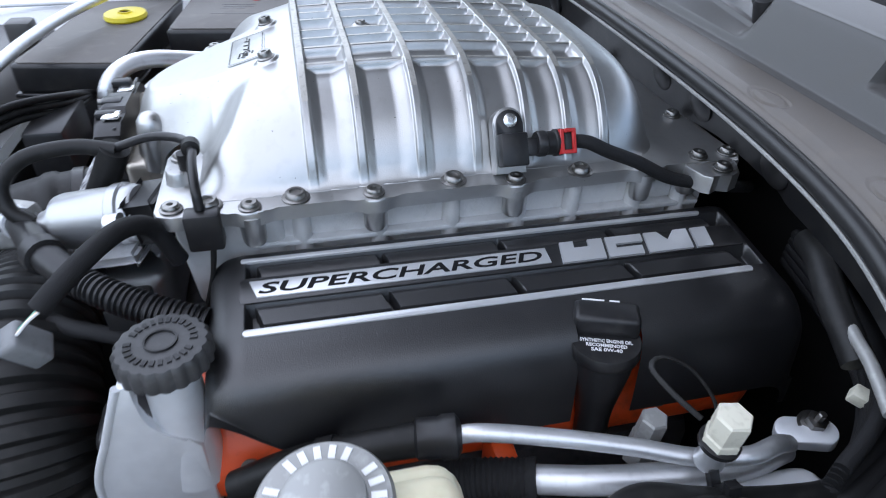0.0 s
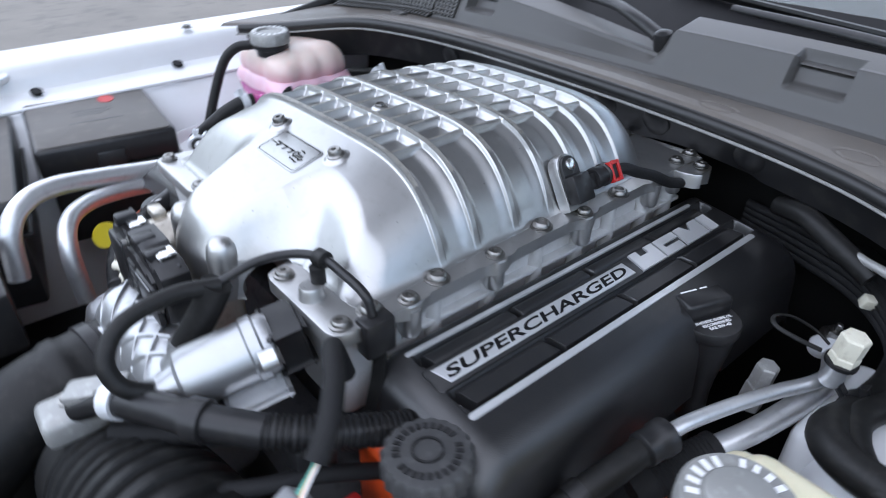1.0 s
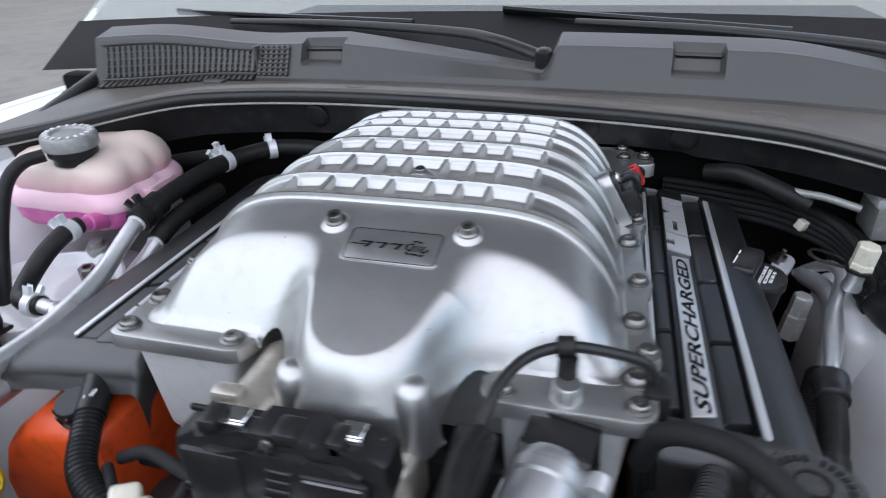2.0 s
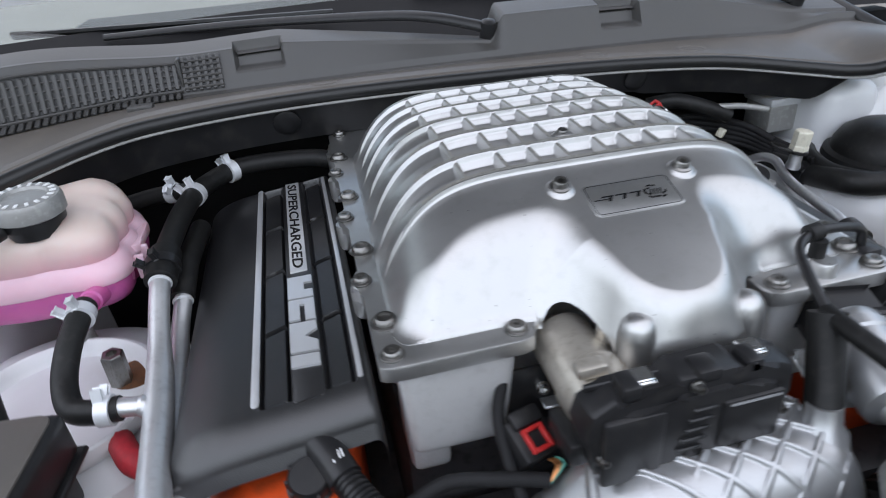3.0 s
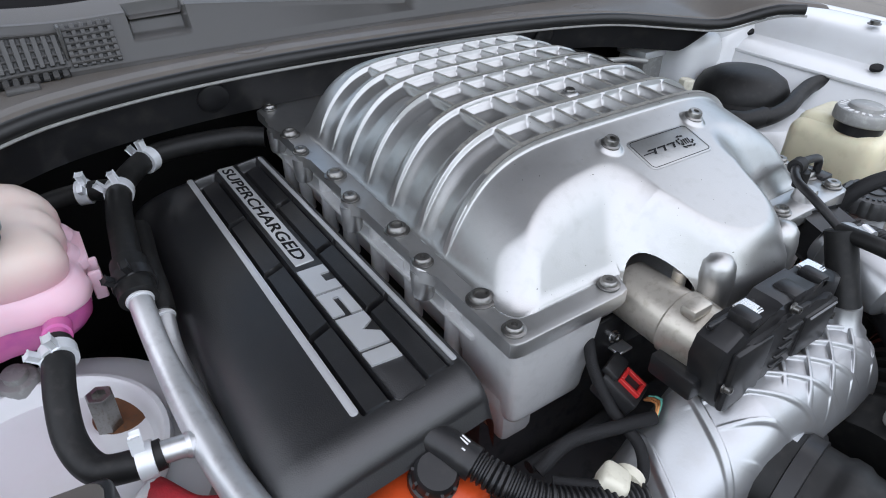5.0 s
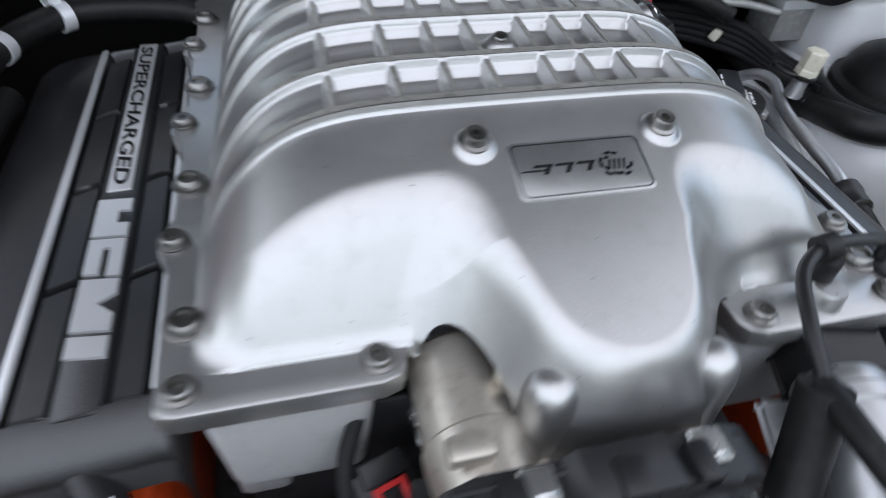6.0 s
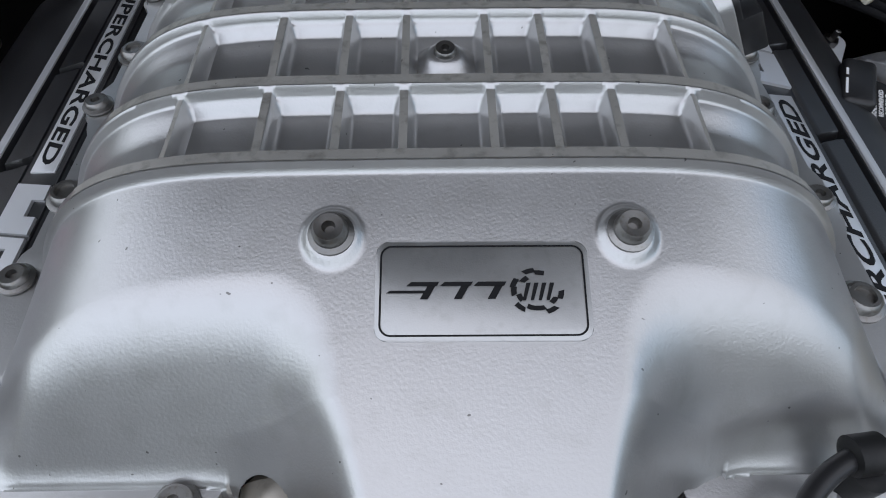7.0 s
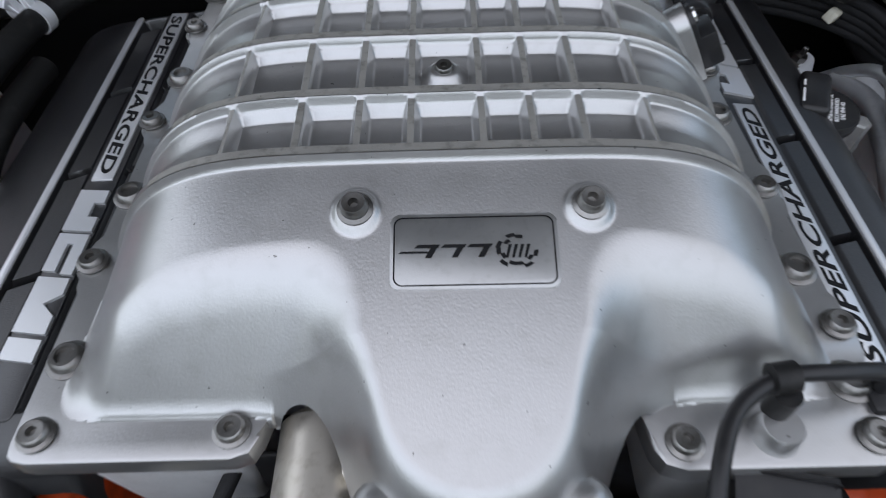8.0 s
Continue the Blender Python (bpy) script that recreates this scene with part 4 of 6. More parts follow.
part("lower_body", box(bmesh.new(), (-0.19, -0.142, -0.22), (0.10, -0.052, -0.135), 0.02, 3), ELBOW, t)
m = axis((-0.048, -0.085, -0.128), (0.16, -1, 0.0))
part("outlet_collar", lathe(bmesh.new(), [(0.044, 0), (0.045, 0.012), (0.0425, 0.014), (0.0425, 0.04), (0.0445, 0.042), (0.0445, 0.06)], m, 40), ELBOW, t)
part("hose_fitting", lathe(bmesh.new(), [(0.020, -0.01), (0.018, 0.006), (0.0135, 0.012), (0.012, 0.028)], axis((0.086, -0.104, -0.068), (0.05, 0.2, 1)), 24), ELBOW, t)
screw((0.07, -0.075, -0.062), (0, 0, 1), t)
t = thing("intake_hose", (-0.04, -0.19, -0.13), "thick smooth black rubber intake hose on the elbow", "hose")
part("band", lathe(bmesh.new(), [(0.0455, -0.007), (0.0472, -0.006), (0.0472, 0.006), (0.0455, 0.007)], axis((-0.0405, -0.155, -0.1285), (0.16, -1, 0)), 40), BLACK_SMOOTH, t)
hose("run", [(-0.045, -0.128, -0.128), (-0.039, -0.163, -0.129), (-0.033, -0.20, -0.132), (-0.026, -0.245, -0.145), (-0.022, -0.283, -0.17)], 0.045, RUBBER, "", "", t, n=32, taper=lambda k: 1.0 + (0.06 if 0.30 < k < 0.36 else 0))


# ---- purge valve and the vent line over it ----
t = thing("purge_valve", (0.165, -0.06, -0.08), "silver cylindrical valve with a black end plug and bracket", "valve")
m = axis((0.150, -0.044, -0.028), (-0.22, -1, -0.19))
part("canister", lathe(bmesh.new(), [(0.023, 0), (0.0255, 0.004), (0.0255, 0.010), (0.0275, 0.012), (0.0275, 0.020), (0.0255, 0.022), (0.0255, 0.068), (0.024, 0.074), (0.016, 0.078), (0.012, 0.092)], m, 32), ELBOW, t)
part("end_plug", box(bmesh.new(), (-0.018, -0.020, -0.022), (0.020, 0.018, 0.002), 0.004, 2, m), BLACK_SMOOTH, t, "black plastic end plug")
part("bracket", box(bmesh.new(), (-0.030, -0.03, 0.006), (0.032, -0.022, 0.05), 0.004, 2, m), ALUMINIUM, t)
part("lug", lathe(bmesh.new(), [(0.009, 0), (0.009, 0.012), (0.004, 0.013)], m @ Matrix.Translation((0.03, 0.008, 0.004)), 16), ALUMINIUM, t)

t = thing("vent_line", (0.14, -0.03, 0.0), "glossy black vent tube clipped to the lid with thick black hoses", "hose")
part("thin_tube", tube(bmesh.new(), [(0.210, 0.013, 0.004), (0.203, 0.012, 0.020), (0.178, 0.009, 0.028), (0.149, 0.006, 0.030), (0.126, -0.008, 0.028), (0.112, -0.034, 0.024), (0.104, -0.066, 0.012)], 0.0040, 14), BLACK_SMOOTH, t)
part("grommet", lathe(bmesh.new(), [(0.0050, -0.0065), (0.0075, -0.0055), (0.0075, 0.0055), (0.0050, 0.0065)], axis((0.150, 0.006, 0.030), (1, 0.1, 0.05)), 20), RUBBER, t, "thick rubber grommet")
part("stem", lathe(bmesh.new(), [(0.0065, 0), (0.0065, 0.016)], Matrix.Translation((0.152, 0.0, 0.010)), 16), RUBBER, t)
part("drop_hose", tube(bmesh.new(), [(0.104, -0.066, 0.012), (0.099, -0.078, -0.012), (0.088, -0.099, -0.048)], 0.0130, 18), RUBBER, t, "thick foam-covered hose end")
part("loop_hose", tube(bmesh.new(), [(0.105, -0.064, 0.010), (0.100, -0.100, 0.014), (0.105, -0.140, 0.009), (0.117, -0.160, -0.008), (0.128, -0.157, -0.028), (0.134, -0.140, -0.040)], 0.0070, 16), RUBBER, t)
clip_block = part("clip_block", box(bmesh.new(), (0.203, 0.000, -0.030), (0.221, 0.028, 0.004), 0.003), BLACK_SMOOTH, t, "grey-black plastic clip block")
for k in range(4):
    part("down_line", tube(bmesh.new(), [(0.2055 + 0.004 * k, 0.018, -0.028), (0.207 + 0.004 * k, 0.012, -0.06), (0.209 + 0.004 * k, -0.004, -0.11)], 0.002, 8), RUBBER, t)


# ---- power steering reservoir ----
t = thing("steering_reservoir", (0.32, -0.02, -0.2), "pale metal steering fluid reservoir under a scalloped black cap", "reservoir")
m = axis((0.311, -0.013, -0.060), (-0.02, 0.0, 1))
cap = part("cap", lathe(bmesh.new(), [(0.030, 0), (0.0335, 0.003), (0.0335, 0.017), (0.031, 0.0205), (0.024, 0.0215), (0.0, 0.0215)], m, 96, lambda a: 1 - 0.055 * (0.5 + 0.5 * math.cos(20 * a)) ** 2), CAPBLACK, t, "scalloped black plastic cap")
part("ring", lathe(bmesh.new(), [(0.0115, 0.0212), (0.0115, 0.0232), (0.0100, 0.0232), (0.0100, 0.0212)], m, 32), BLACK_SMOOTH, cap)
bm = bmesh.new()
for k in range(26):
    if k % 13 in (12,):
        continue
    a = 360 * k / 26
    box(bm, (0.0195, -0.0015, 0.0213), (0.0245, 0.0015, 0.0226), 0, 1, m @ pose(0, 0, 0, 0, 0, a))
part("raised_print", bm, BLACK_SMOOTH, cap, "ring of unreadable raised print")
part("neck", lathe(bmesh.new(), [(0.024, -0.12), (0.0205, -0.05), (0.0195, 0.0), (0.023, 0.002)], m, 32), CLAMP, t, "pale cylindrical neck")
bm = bmesh.new()
outline = [(-0.081, -0.215), (0.000, -0.215), (0.000, -0.130), (-0.008, -0.118), (-0.026, -0.110), (-0.034, -0.098), (-0.037, -0.085), (-0.035, -0.070), (-0.031, -0.056), (-0.043, -0.056), (-0.062, -0.106), (-0.0795, -0.155)]
plate(bm, outline, 0.0, 0.012, Matrix.Translation((0.322, 0, 0)) @ Matrix(((0, 0, 1, 0), (1, 0, 0, 0), (0, 1, 0, 0), (0, 0, 0, 1))), 0.003)
part("bracket", bm, CLAMP, t, "pale metal mounting plate")
part("bracket_lip", tube(bmesh.new(), [(0.333, -0.081, -0.215), (0.333, -0.0795, -0.155), (0.333, -0.062, -0.106), (0.333, -0.043, -0.056)], 0.0032, 10), CLAMP, t)
part("tank", box(bmesh.new(), (0.27, -0.08, -0.24), (0.323, 0.0, -0.12), 0.012, 3), BLACK_SMOOTH, t)


# ---- wiring and ducts in front of the oil-filler bank ----
t = thing("ribbed_duct", (0.2, -0.16, -0.2), "large ribbed black rubber air duct in front of the engine", "duct")
hose("bellows", [(0.06, -0.175, -0.165), (0.13, -0.170, -0.145), (0.205, -0.160, -0.135), (0.275, -0.150, -0.165), (0.315, -0.145, -0.235), (0.325, -0.145, -0.33)], 0.058, RUBBER, "", "", t, n=36, step=0.0022, ripple=0.0035, pitch=0.0155)
part("cuff", tube(bmesh.new(), [(0.058, -0.1755, -0.1655), (0.075, -0.175, -0.161), (0.092, -0.1735, -0.156)], 0.0625, 36), RUBBER, t, "smooth rubber cuff")
t = thing("vent_conduit", (0.24, -0.06, -0.06), "black corrugated conduit running into the coil cover's end", "conduit")
part("smooth_run", tube(bmesh.new(), [(0.085, -0.185, -0.062), (0.105, -0.165, -0.053), (0.145, -0.142, -0.046), (0.18, -0.122, -0.043), (0.217, -0.088, -0.048)], 0.0132, 18), BLACK_SMOOTH, t)
part("collar", lathe(bmesh.new(), [(0.0135, -0.008), (0.0165, -0.007), (0.0165, 0.007), (0.0135, 0.008)], axis((0.180, -0.122, -0.043), (0.8, 0.6, 0.0)), 20), BLACK_SMOOTH, t)
part("corrugated_run", tube(bmesh.new(), [(0.214, -0.091, -0.048), (0.234, -0.062, -0.053), (0.250, -0.025, -0.063), (0.260, 0.008, -0.072)], 0.0120, 18, 0.0011, 1, 0.0012, 0.0048), BLACK_SMOOTH, t, "", 25)
t = thing("loom_branch", (0.27, -0.09, -0.02), "black taped wiring branch ending in a pale grey plug", "cable")
part("sleeve", tube(bmesh.new(), [(0.205, -0.012, -0.045), (0.212, -0.024, -0.008), (0.232, -0.036, 0.008), (0.258, -0.050, 0.011), (0.282, -0.070, 0.001), (0.292, -0.086, -0.012)], 0.0078, 14), SLEEVE, t)
for k in range(4):
    part("wire", tube(bmesh.new(), [(0.289, -0.083 + 0.002 * k, -0.010), (0.293 + 0.001 * k, -0.092, -0.017), (0.294 + 0.002 * k, -0.102, -0.026)], 0.0011, 6), (GREEN, GREEN, COPPER, LABEL)[k], t)
part("plug", box(bmesh.new(), (-0.012, -0.009, -0.030), (0.012, 0.009, 0.002), 0.004, 3, pose(0.297, -0.110, -0.030, 32, 14, 10)), PLUGGREY, t, "pale grey plastic plug")
hose("wiring_cable", [(0.10, -0.17, -0.09), (0.15, -0.12, -0.085), (0.195, -0.065, -0.085), (0.22, -0.02, -0.09), (0.215, 0.02, -0.10)], 0.009, SLEEVE, "black sleeved wiring cable in front of the engine", "cable")
hose("wiring_cable", [(0.18, -0.15, -0.10), (0.215, -0.11, -0.095), (0.235, -0.06, -0.10), (0.25, -0.01, -0.12)], 0.007, SLEEVE, "black sleeved wiring cable in front of the engine", "cable")
t = thing("terminal_block", (0.205, -0.04, -0.08), "grey and red plugs among the wiring", "connector")
part("body", box(bmesh.new(), (0.2, -0.075, -0.105), (0.232, -0.04, -0.07), 0.004), BLACK_SMOOTH, t)
part("red_plug", box(bmesh.new(), (0.236, -0.052, -0.165), (0.262, -0.03, -0.14), 0.004), RED, t, "red plastic plug")
part("wire", tube(bmesh.new(), [(0.215, -0.06, -0.07), (0.218, -0.066, -0.052), (0.224, -0.08, -0.06)], 0.0016, 6), COPPER, t)

t = thing("mounting_bracket", (0.09, -0.16, -0.06), "pale cast bracket holding the pipe beside the valve", "bracket")
part("arm", box(bmesh.new(), (-0.011, -0.030, -0.030), (0.011, 0.022, 0.006), 0.005, 2, pose(0.098, -0.166, -0.046, 10, 8, -35)), CAPGREY, t)
part("foot", box(bmesh.new(), (0.045, -0.215, -0.10), (0.085, -0.165, -0.072), 0.008, 3), CAPGREY, t)
part("strap", lathe(bmesh.new(), [(0.0135, -0.006), (0.0155, -0.006), (0.0155, 0.006), (0.0135, 0.006)], axis((0.112, -0.161, -0.051), (0.8, 0.5, 0.15)), 20), CLAMP, t)
screw((0.062, -0.19, -0.072), (0, 0, 1), t)

# dipstick
t = thing("dipstick", (-0.36, -0.066, -0.2), "yellow dipstick handle low beside the coolant pipes", "dipstick")
part("handle", lathe(bmesh.new(), [(0.009, -0.005), (0.0185, -0.005), (0.0195, 0.0), (0.0185, 0.005), (0.009, 0.005)], axis((-0.352, -0.068, -0.150), (0.5, -0.5, 0.5)), 24), YELLOW, t)
part("stem", tube(bmesh.new(), [(-0.352, -0.064, -0.165), (-0.35, -0.06, -0.2), (-0.34, -0.06, -0.28)], 0.0045, 10), YELLOW, t)


# ---- air conditioning lines beside the oil-filler bank ----
t = thing("air_conditioning_line", (0.41, 0.3, -0.13), "bright aluminium refrigerant pipe crimped to a black hose", "pipe")
part("rubber_run", tube(bmesh.new(), [(0.352, 0.02, -0.160), (0.362, 0.07, -0.130), (0.373, 0.12, -0.112), (0.381, 0.172, -0.102)], 0.0125, 18), RUBBER, t, "black rubber hose")
m = axis((0.382, 0.174, -0.102), (0.16, 1, 0.06))
part("crimp", lathe(bmesh.new(), [(0.0125, -0.020), (0.0150, -0.018), (0.0150, -0.002), (0.0165, 0.0), (0.0165, 0.010), (0.0110, 0.014)], m, 24), BLACK_SMOOTH, t)
part("crimp", lathe(bmesh.new(), [(0.0125, -0.008), (0.0148, -0.007), (0.0148, 0.007), (0.0125, 0.008)], axis((0.367, 0.092, -0.122), (0.16, 1, 0.3)), 24), BLACK_SMOOTH, t)
part("pipe", tube(bmesh.new(), [(0.383, 0.178, -0.101), (0.389, 0.203, -0.096), (0.402, 0.255, -0.099), (0.418, 0.308, -0.103), (0.434, 0.350, -0.105), (0.445, 0.385, -0.098), (0.440, 0.410, -0.100), (0.430, 0.435, -0.118), (0.420, 0.452, -0.138)], 0.0068, 16), ALUMINIUM, t)
bm = bmesh.new()
plate(bm, [(0.012 * math.cos(a) + (0.014 if math.cos(a) > 0 else -0.010), 0.0125 * math.sin(a)) for a in [2 * math.pi * k / 24 for k in range(24)]], -0.006, 0.006, pose(0.408, 0.478, -0.145, 10, -12, 62), 0.002)
part("flange", bm, CLAMP, t, "pale metal flange")
m = axis((0.406, 0.488, -0.140), (0.2, -0.1, 1))
part("nut", lathe(bmesh.new(), [(0.0115, 0), (0.0115, 0.002), (0.0085, 0.003), (0.0085, 0.010), (0.005, 0.011), (0.0035, 0.011), (0.0035, 0.019), (0.0025, 0.02)], m, 6), ZINC, t)
part("washer", lathe(bmesh.new(), [(0.0135, -0.001), (0.0135, 0.0015), (0.011, 0.002)], m, 24), ZINC, t)
part("lower_pipe", tube(bmesh.new(), [(0.400, 0.235, -0.146), (0.419, 0.285, -0.136), (0.431, 0.335, -0.129), (0.437, 0.39, -0.124), (0.425, 0.44, -0.132)], 0.0112, 20), ALUMINIUM, t)
part("braid", tube(bmesh.new(), [(0.375, 0.165, -0.168), (0.389, 0.205, -0.155), (0.404, 0.245, -0.145)], 0.0168, 20, 0.002, 1, 0.0006, 0.004), SLEEVE, t, "woven black sleeve")

t = thing("service_port", (0.446, 0.352, -0.1), "refrigerant service port with a cream hexagonal cap and strap", "service port")
m = axis((0.4445, 0.350, -0.096), (0.10, -0.02, 1)) @ Matrix.Diagonal((0.85, 0.85, 0.95, 1))
part("base", lathe(bmesh.new(), [(0.0115, 0), (0.0125, 0.004), (0.0105, 0.012), (0.0105, 0.022), (0.0135, 0.024), (0.0135, 0.030)], m, 24), ALUMINIUM, t)
part("cap", lathe(bmesh.new(), [(0.0150, 0.028), (0.0150, 0.036), (0.0140, 0.038), (0.0145, 0.040), (0.0145, 0.058), (0.0130, 0.060), (0.0, 0.0605)], m, 6), NATURAL, t, "cream hexagonal cap", 20)
part("seal_ring", lathe(bmesh.new(), [(0.0136, 0.024), (0.0165, 0.025), (0.0165, 0.029), (0.0136, 0.030)], m, 24), BLACK_SMOOTH, t)
part("strap", tube(bmesh.new(), [(0.430, 0.345, -0.066), (0.412, 0.330, -0.056), (0.394, 0.322, -0.048), (0.388, 0.333, -0.046), (0.398, 0.350, -0.050), (0.418, 0.358, -0.058), (0.432, 0.356, -0.064)], 0.0022, 8, flat=0.6), RUBBER, t, "thin rubber retaining strap")
t = thing("port_cap", (0.391, 0.339, -0.14), "grey-green hexagonal plastic cap on a low port", "cap")
m = axis((0.392, 0.338, -0.15), (0.1, 0, 1))
part("cap", lathe(bmesh.new(), [(0.0125, -0.01), (0.0120, 0.02), (0.0110, 0.022), (0.0108, 0.045), (0.0095, 0.047), (0.0, 0.047)], m, 6), CAPGREY, t, "", 20)

# cable bundle beside the inner wing
def bundle(name, lines, radius, label):
    t = thing(name, lines[0][len(lines[0]) // 2], label, "cable")
    for line in lines:
        part("strand", tube(bmesh.new(), line, radius, 10), SLEEVE, t)
    return t


bundle("wiring_loom", [[(0.487 + 0.011 * k, 0.36, -0.135 + 0.004 * (k % 2)), (0.482 + 0.010 * k, 0.41, -0.118 + 0.002 * k), (0.470 + 0.011 * k, 0.45, -0.107), (0.44 + 0.008 * k, 0.52, -0.09), (0.38, 0.585, -0.075)] for k in range(5)], 0.0075,
       "bundle of black sleeved cables along the inner wing")
bundle("wiring_loom", [[(0.25, 0.56, -0.06 - 0.008 * k), (0.33, 0.545, -0.062 - 0.009 * k), (0.40, 0.52, -0.064 - 0.009 * k), (0.45, 0.475, -0.070 - 0.008 * k), (0.475, 0.43, -0.085 - 0.006 * k)] for k in range(5)], 0.0058,
       "bundle of black cables under the cowl")
hose("grey_conduit", [(0.350, 0.502, -0.030), (0.366, 0.492, -0.032), (0.407, 0.475, -0.034), (0.433, 0.465, -0.034), (0.47, 0.45, -0.040)], 0.0048, CAPGREY, "smooth grey conduit over the black cables", "conduit")
t = thing("cable_clip", (0.44, 0.49, -0.09), "pale plastic clip among the black cables", "clip")
part("body", box(bmesh.new(), (-0.009, -0.006, -0.007), (0.009, 0.006, 0.007), 0.002, 2, pose(0.425, 0.492, -0.085, 20, 10, 40)), NATURAL, t)

# ---- brake fluid reservoir ----
t = thing("brake_reservoir", (0.475, 0.115, -0.1), "cream plastic fluid reservoir with a weathered grey cap", "reservoir")
m = axis((0.473, 0.090, -0.030), (0.05, -0.02, 1))
part("tank", box(bmesh.new(), (0.436, 0.046, -0.125), (0.545, 0.168, -0.038), 0.020, 4), CREAM, t)
part("hump", box(bmesh.new(), (0.45, 0.10, -0.07), (0.54, 0.166, -0.030), 0.018, 4), CREAM, t)
part("neck", lathe(bmesh.new(), [(0.030, -0.012), (0.030, 0.004)], m, 32), BLACK_SMOOTH, t)
cap = part("cap", lathe(bmesh.new(), [(0.034, 0.002), (0.036, 0.004), (0.036, 0.016), (0.034, 0.019), (0.022, 0.0195), (0.021, 0.024), (0.018, 0.026), (0.0, 0.026)], m, 64), CAPGREY, t, "weathered grey cap with worn print")
bm = bmesh.new()
for k in range(22):
    if k % 11 in (4, 10):
        continue
    box(bm, (0.0235, -0.0019, 0.0193), (0.0315, 0.0019, 0.0199), 0, 1, m @ pose(0, 0, 0, 0, 0, 360 * k / 22))
part("worn_print", bm, LABEL, cap, "worn unreadable white print")
t = thing("washer_bottle", (0.5, -0.07, -0.1), "cream plastic bottle shoulder beside the inner wing", "bottle")
part("body", box(bmesh.new(), (0.43, -0.12, -0.14), (0.58, -0.035, -0.03), 0.03, 4), CREAM, t)
t = thing("rubber_hose", (0.48, 0.25, -0.06), "thick black hose curling beside the strut tower", "hose")
hose("run", [(0.470, 0.500, -0.112), (0.478, 0.445, -0.122), (0.4785, 0.40, -0.118), (0.4740, 0.34, -0.108), (0.4690, 0.29, -0.095), (0.478, 0.268, -0.092), (0.500, 0.256, -0.091), (0.530, 0.248, -0.088)], 0.0165, RUBBER, "", "", t)
clamp((0.4750, 0.350, -0.110), (0.02, 1, 0.0), 0.0168, t, BLACK_SMOOTH)


# ---- strut towers ----
t = thing("strut_tower", (0.58, 0.32, -0.2), "white painted strut tower with a black rubber dome on top", "strut tower")
part("tower", lathe(bmesh.new(), [(0.175, -0.34), (0.152, -0.18), (0.137, -0.122), (0.127, -0.109), (0.09, -0.102)], Matrix.Translation((0.605, 0.335, 0)), 48), WHITE, t)
part("gusset", box(bmesh.new(), (0.438, 0.30, -0.32), (0.53, 0.455, -0.124), 0.02, 4), WHITE, t)
dome = part("rubber_dome", lathe(bmesh.new(), [(0.092, -0.110), (0.097, -0.102), (0.095, -0.093), (0.086, -0.089), (0.084, -0.079), (0.075, -0.064), (0.056, -0.053), (0.03, -0.048), (0.0, -0.047)], Matrix.Translation((0.605, 0.343, 0)) @ Matrix.Diagonal((0.92, 0.92, 1, 1)), 48), RUBBER, t, "smooth black rubber dome")
x, y = np.meshgrid(np.linspace(0.50, 0.84, 90), np.linspace(0.36, 0.54, 50))
crest = np.interp(x, [0.50, 0.572, 0.61, 0.657, 0.72, 0.788, 0.84], [-0.135, -0.099, -0.060, -0.028, -0.014, -0.012, -0.022])
crest = (crest + np.roll(crest, 3, 1) * (x > 0.52) + crest * (x <= 0.52)) / 2
climb = step(0.0, 1.0, (y - 0.375 - 0.015 * step(0.60, 0.75, x)) / 0.06)
sheet("apron", x, y, -0.138 + (crest + 0.138) * climb - 0.012 * step(0.46, 0.54, y), WHITE, t, None, "white pressed apron behind the dome", 60)
part("tower_brace", box(bmesh.new(), (0.55, 0.42, -0.13), (0.66, 0.56, -0.01), 0.03, 4), WHITE, t)
for a in (30, 150, 270):
    screw((0.605 + 0.115 * math.cos(radians(a)), 0.335 + 0.115 * math.sin(radians(a)), -0.107), (0, 0, 1), t, 1.4)
hose("heater_hose", [(0.530, 0.420, -0.105), (0.498, 0.375, -0.098), (0.481, 0.310, -0.095), (0.515, 0.250, -0.090), (0.572, 0.240, -0.082), (0.630, 0.252, -0.072), (0.687, 0.258, -0.066), (0.740, 0.232, -0.070)], 0.013, RUBBER, "black hose passing round the strut tower")

t = thing("strut_tower", (-0.53, 0.19, -0.2), "white painted strut tower under the coolant tank", "strut tower")
part("tower", lathe(bmesh.new(), [(0.20, -0.34), (0.165, -0.19), (0.150, -0.150), (0.128, -0.142), (0.06, -0.140)], Matrix.Translation((-0.535, 0.20, 0)), 48), WHITE, t)
part("top_plate", lathe(bmesh.new(), [(0.088, -0.146), (0.099, -0.134), (0.1015, -0.125), (0.100, -0.1185), (0.096, -0.1175), (0.0925, -0.120), (0.090, -0.129), (0.085, -0.1335), (0.0, -0.134)], Matrix.Translation((-0.522, 0.186, 0)), 64), WHITE, t)
m = axis((-0.455, 0.222, -0.1345), (0.02, -0.02, 1))
part("mount_hole", lathe(bmesh.new(), [(0.024, 0), (0.024, 0.0016), (0.019, 0.0022), (0.0, 0.0022)], m, 32), RUST, t, "rust-stained mounting seat")
m = axis((-0.4665, 0.213, -0.134), (0.04, -0.06, 1))
part("stud", lathe(bmesh.new(), [(0.0115, 0.0), (0.0115, 0.038), (0.010, 0.040), (0.006, 0.040), (0.006, 0.034)], m, 6), ZINC, t, "dull hexagonal stud nut")
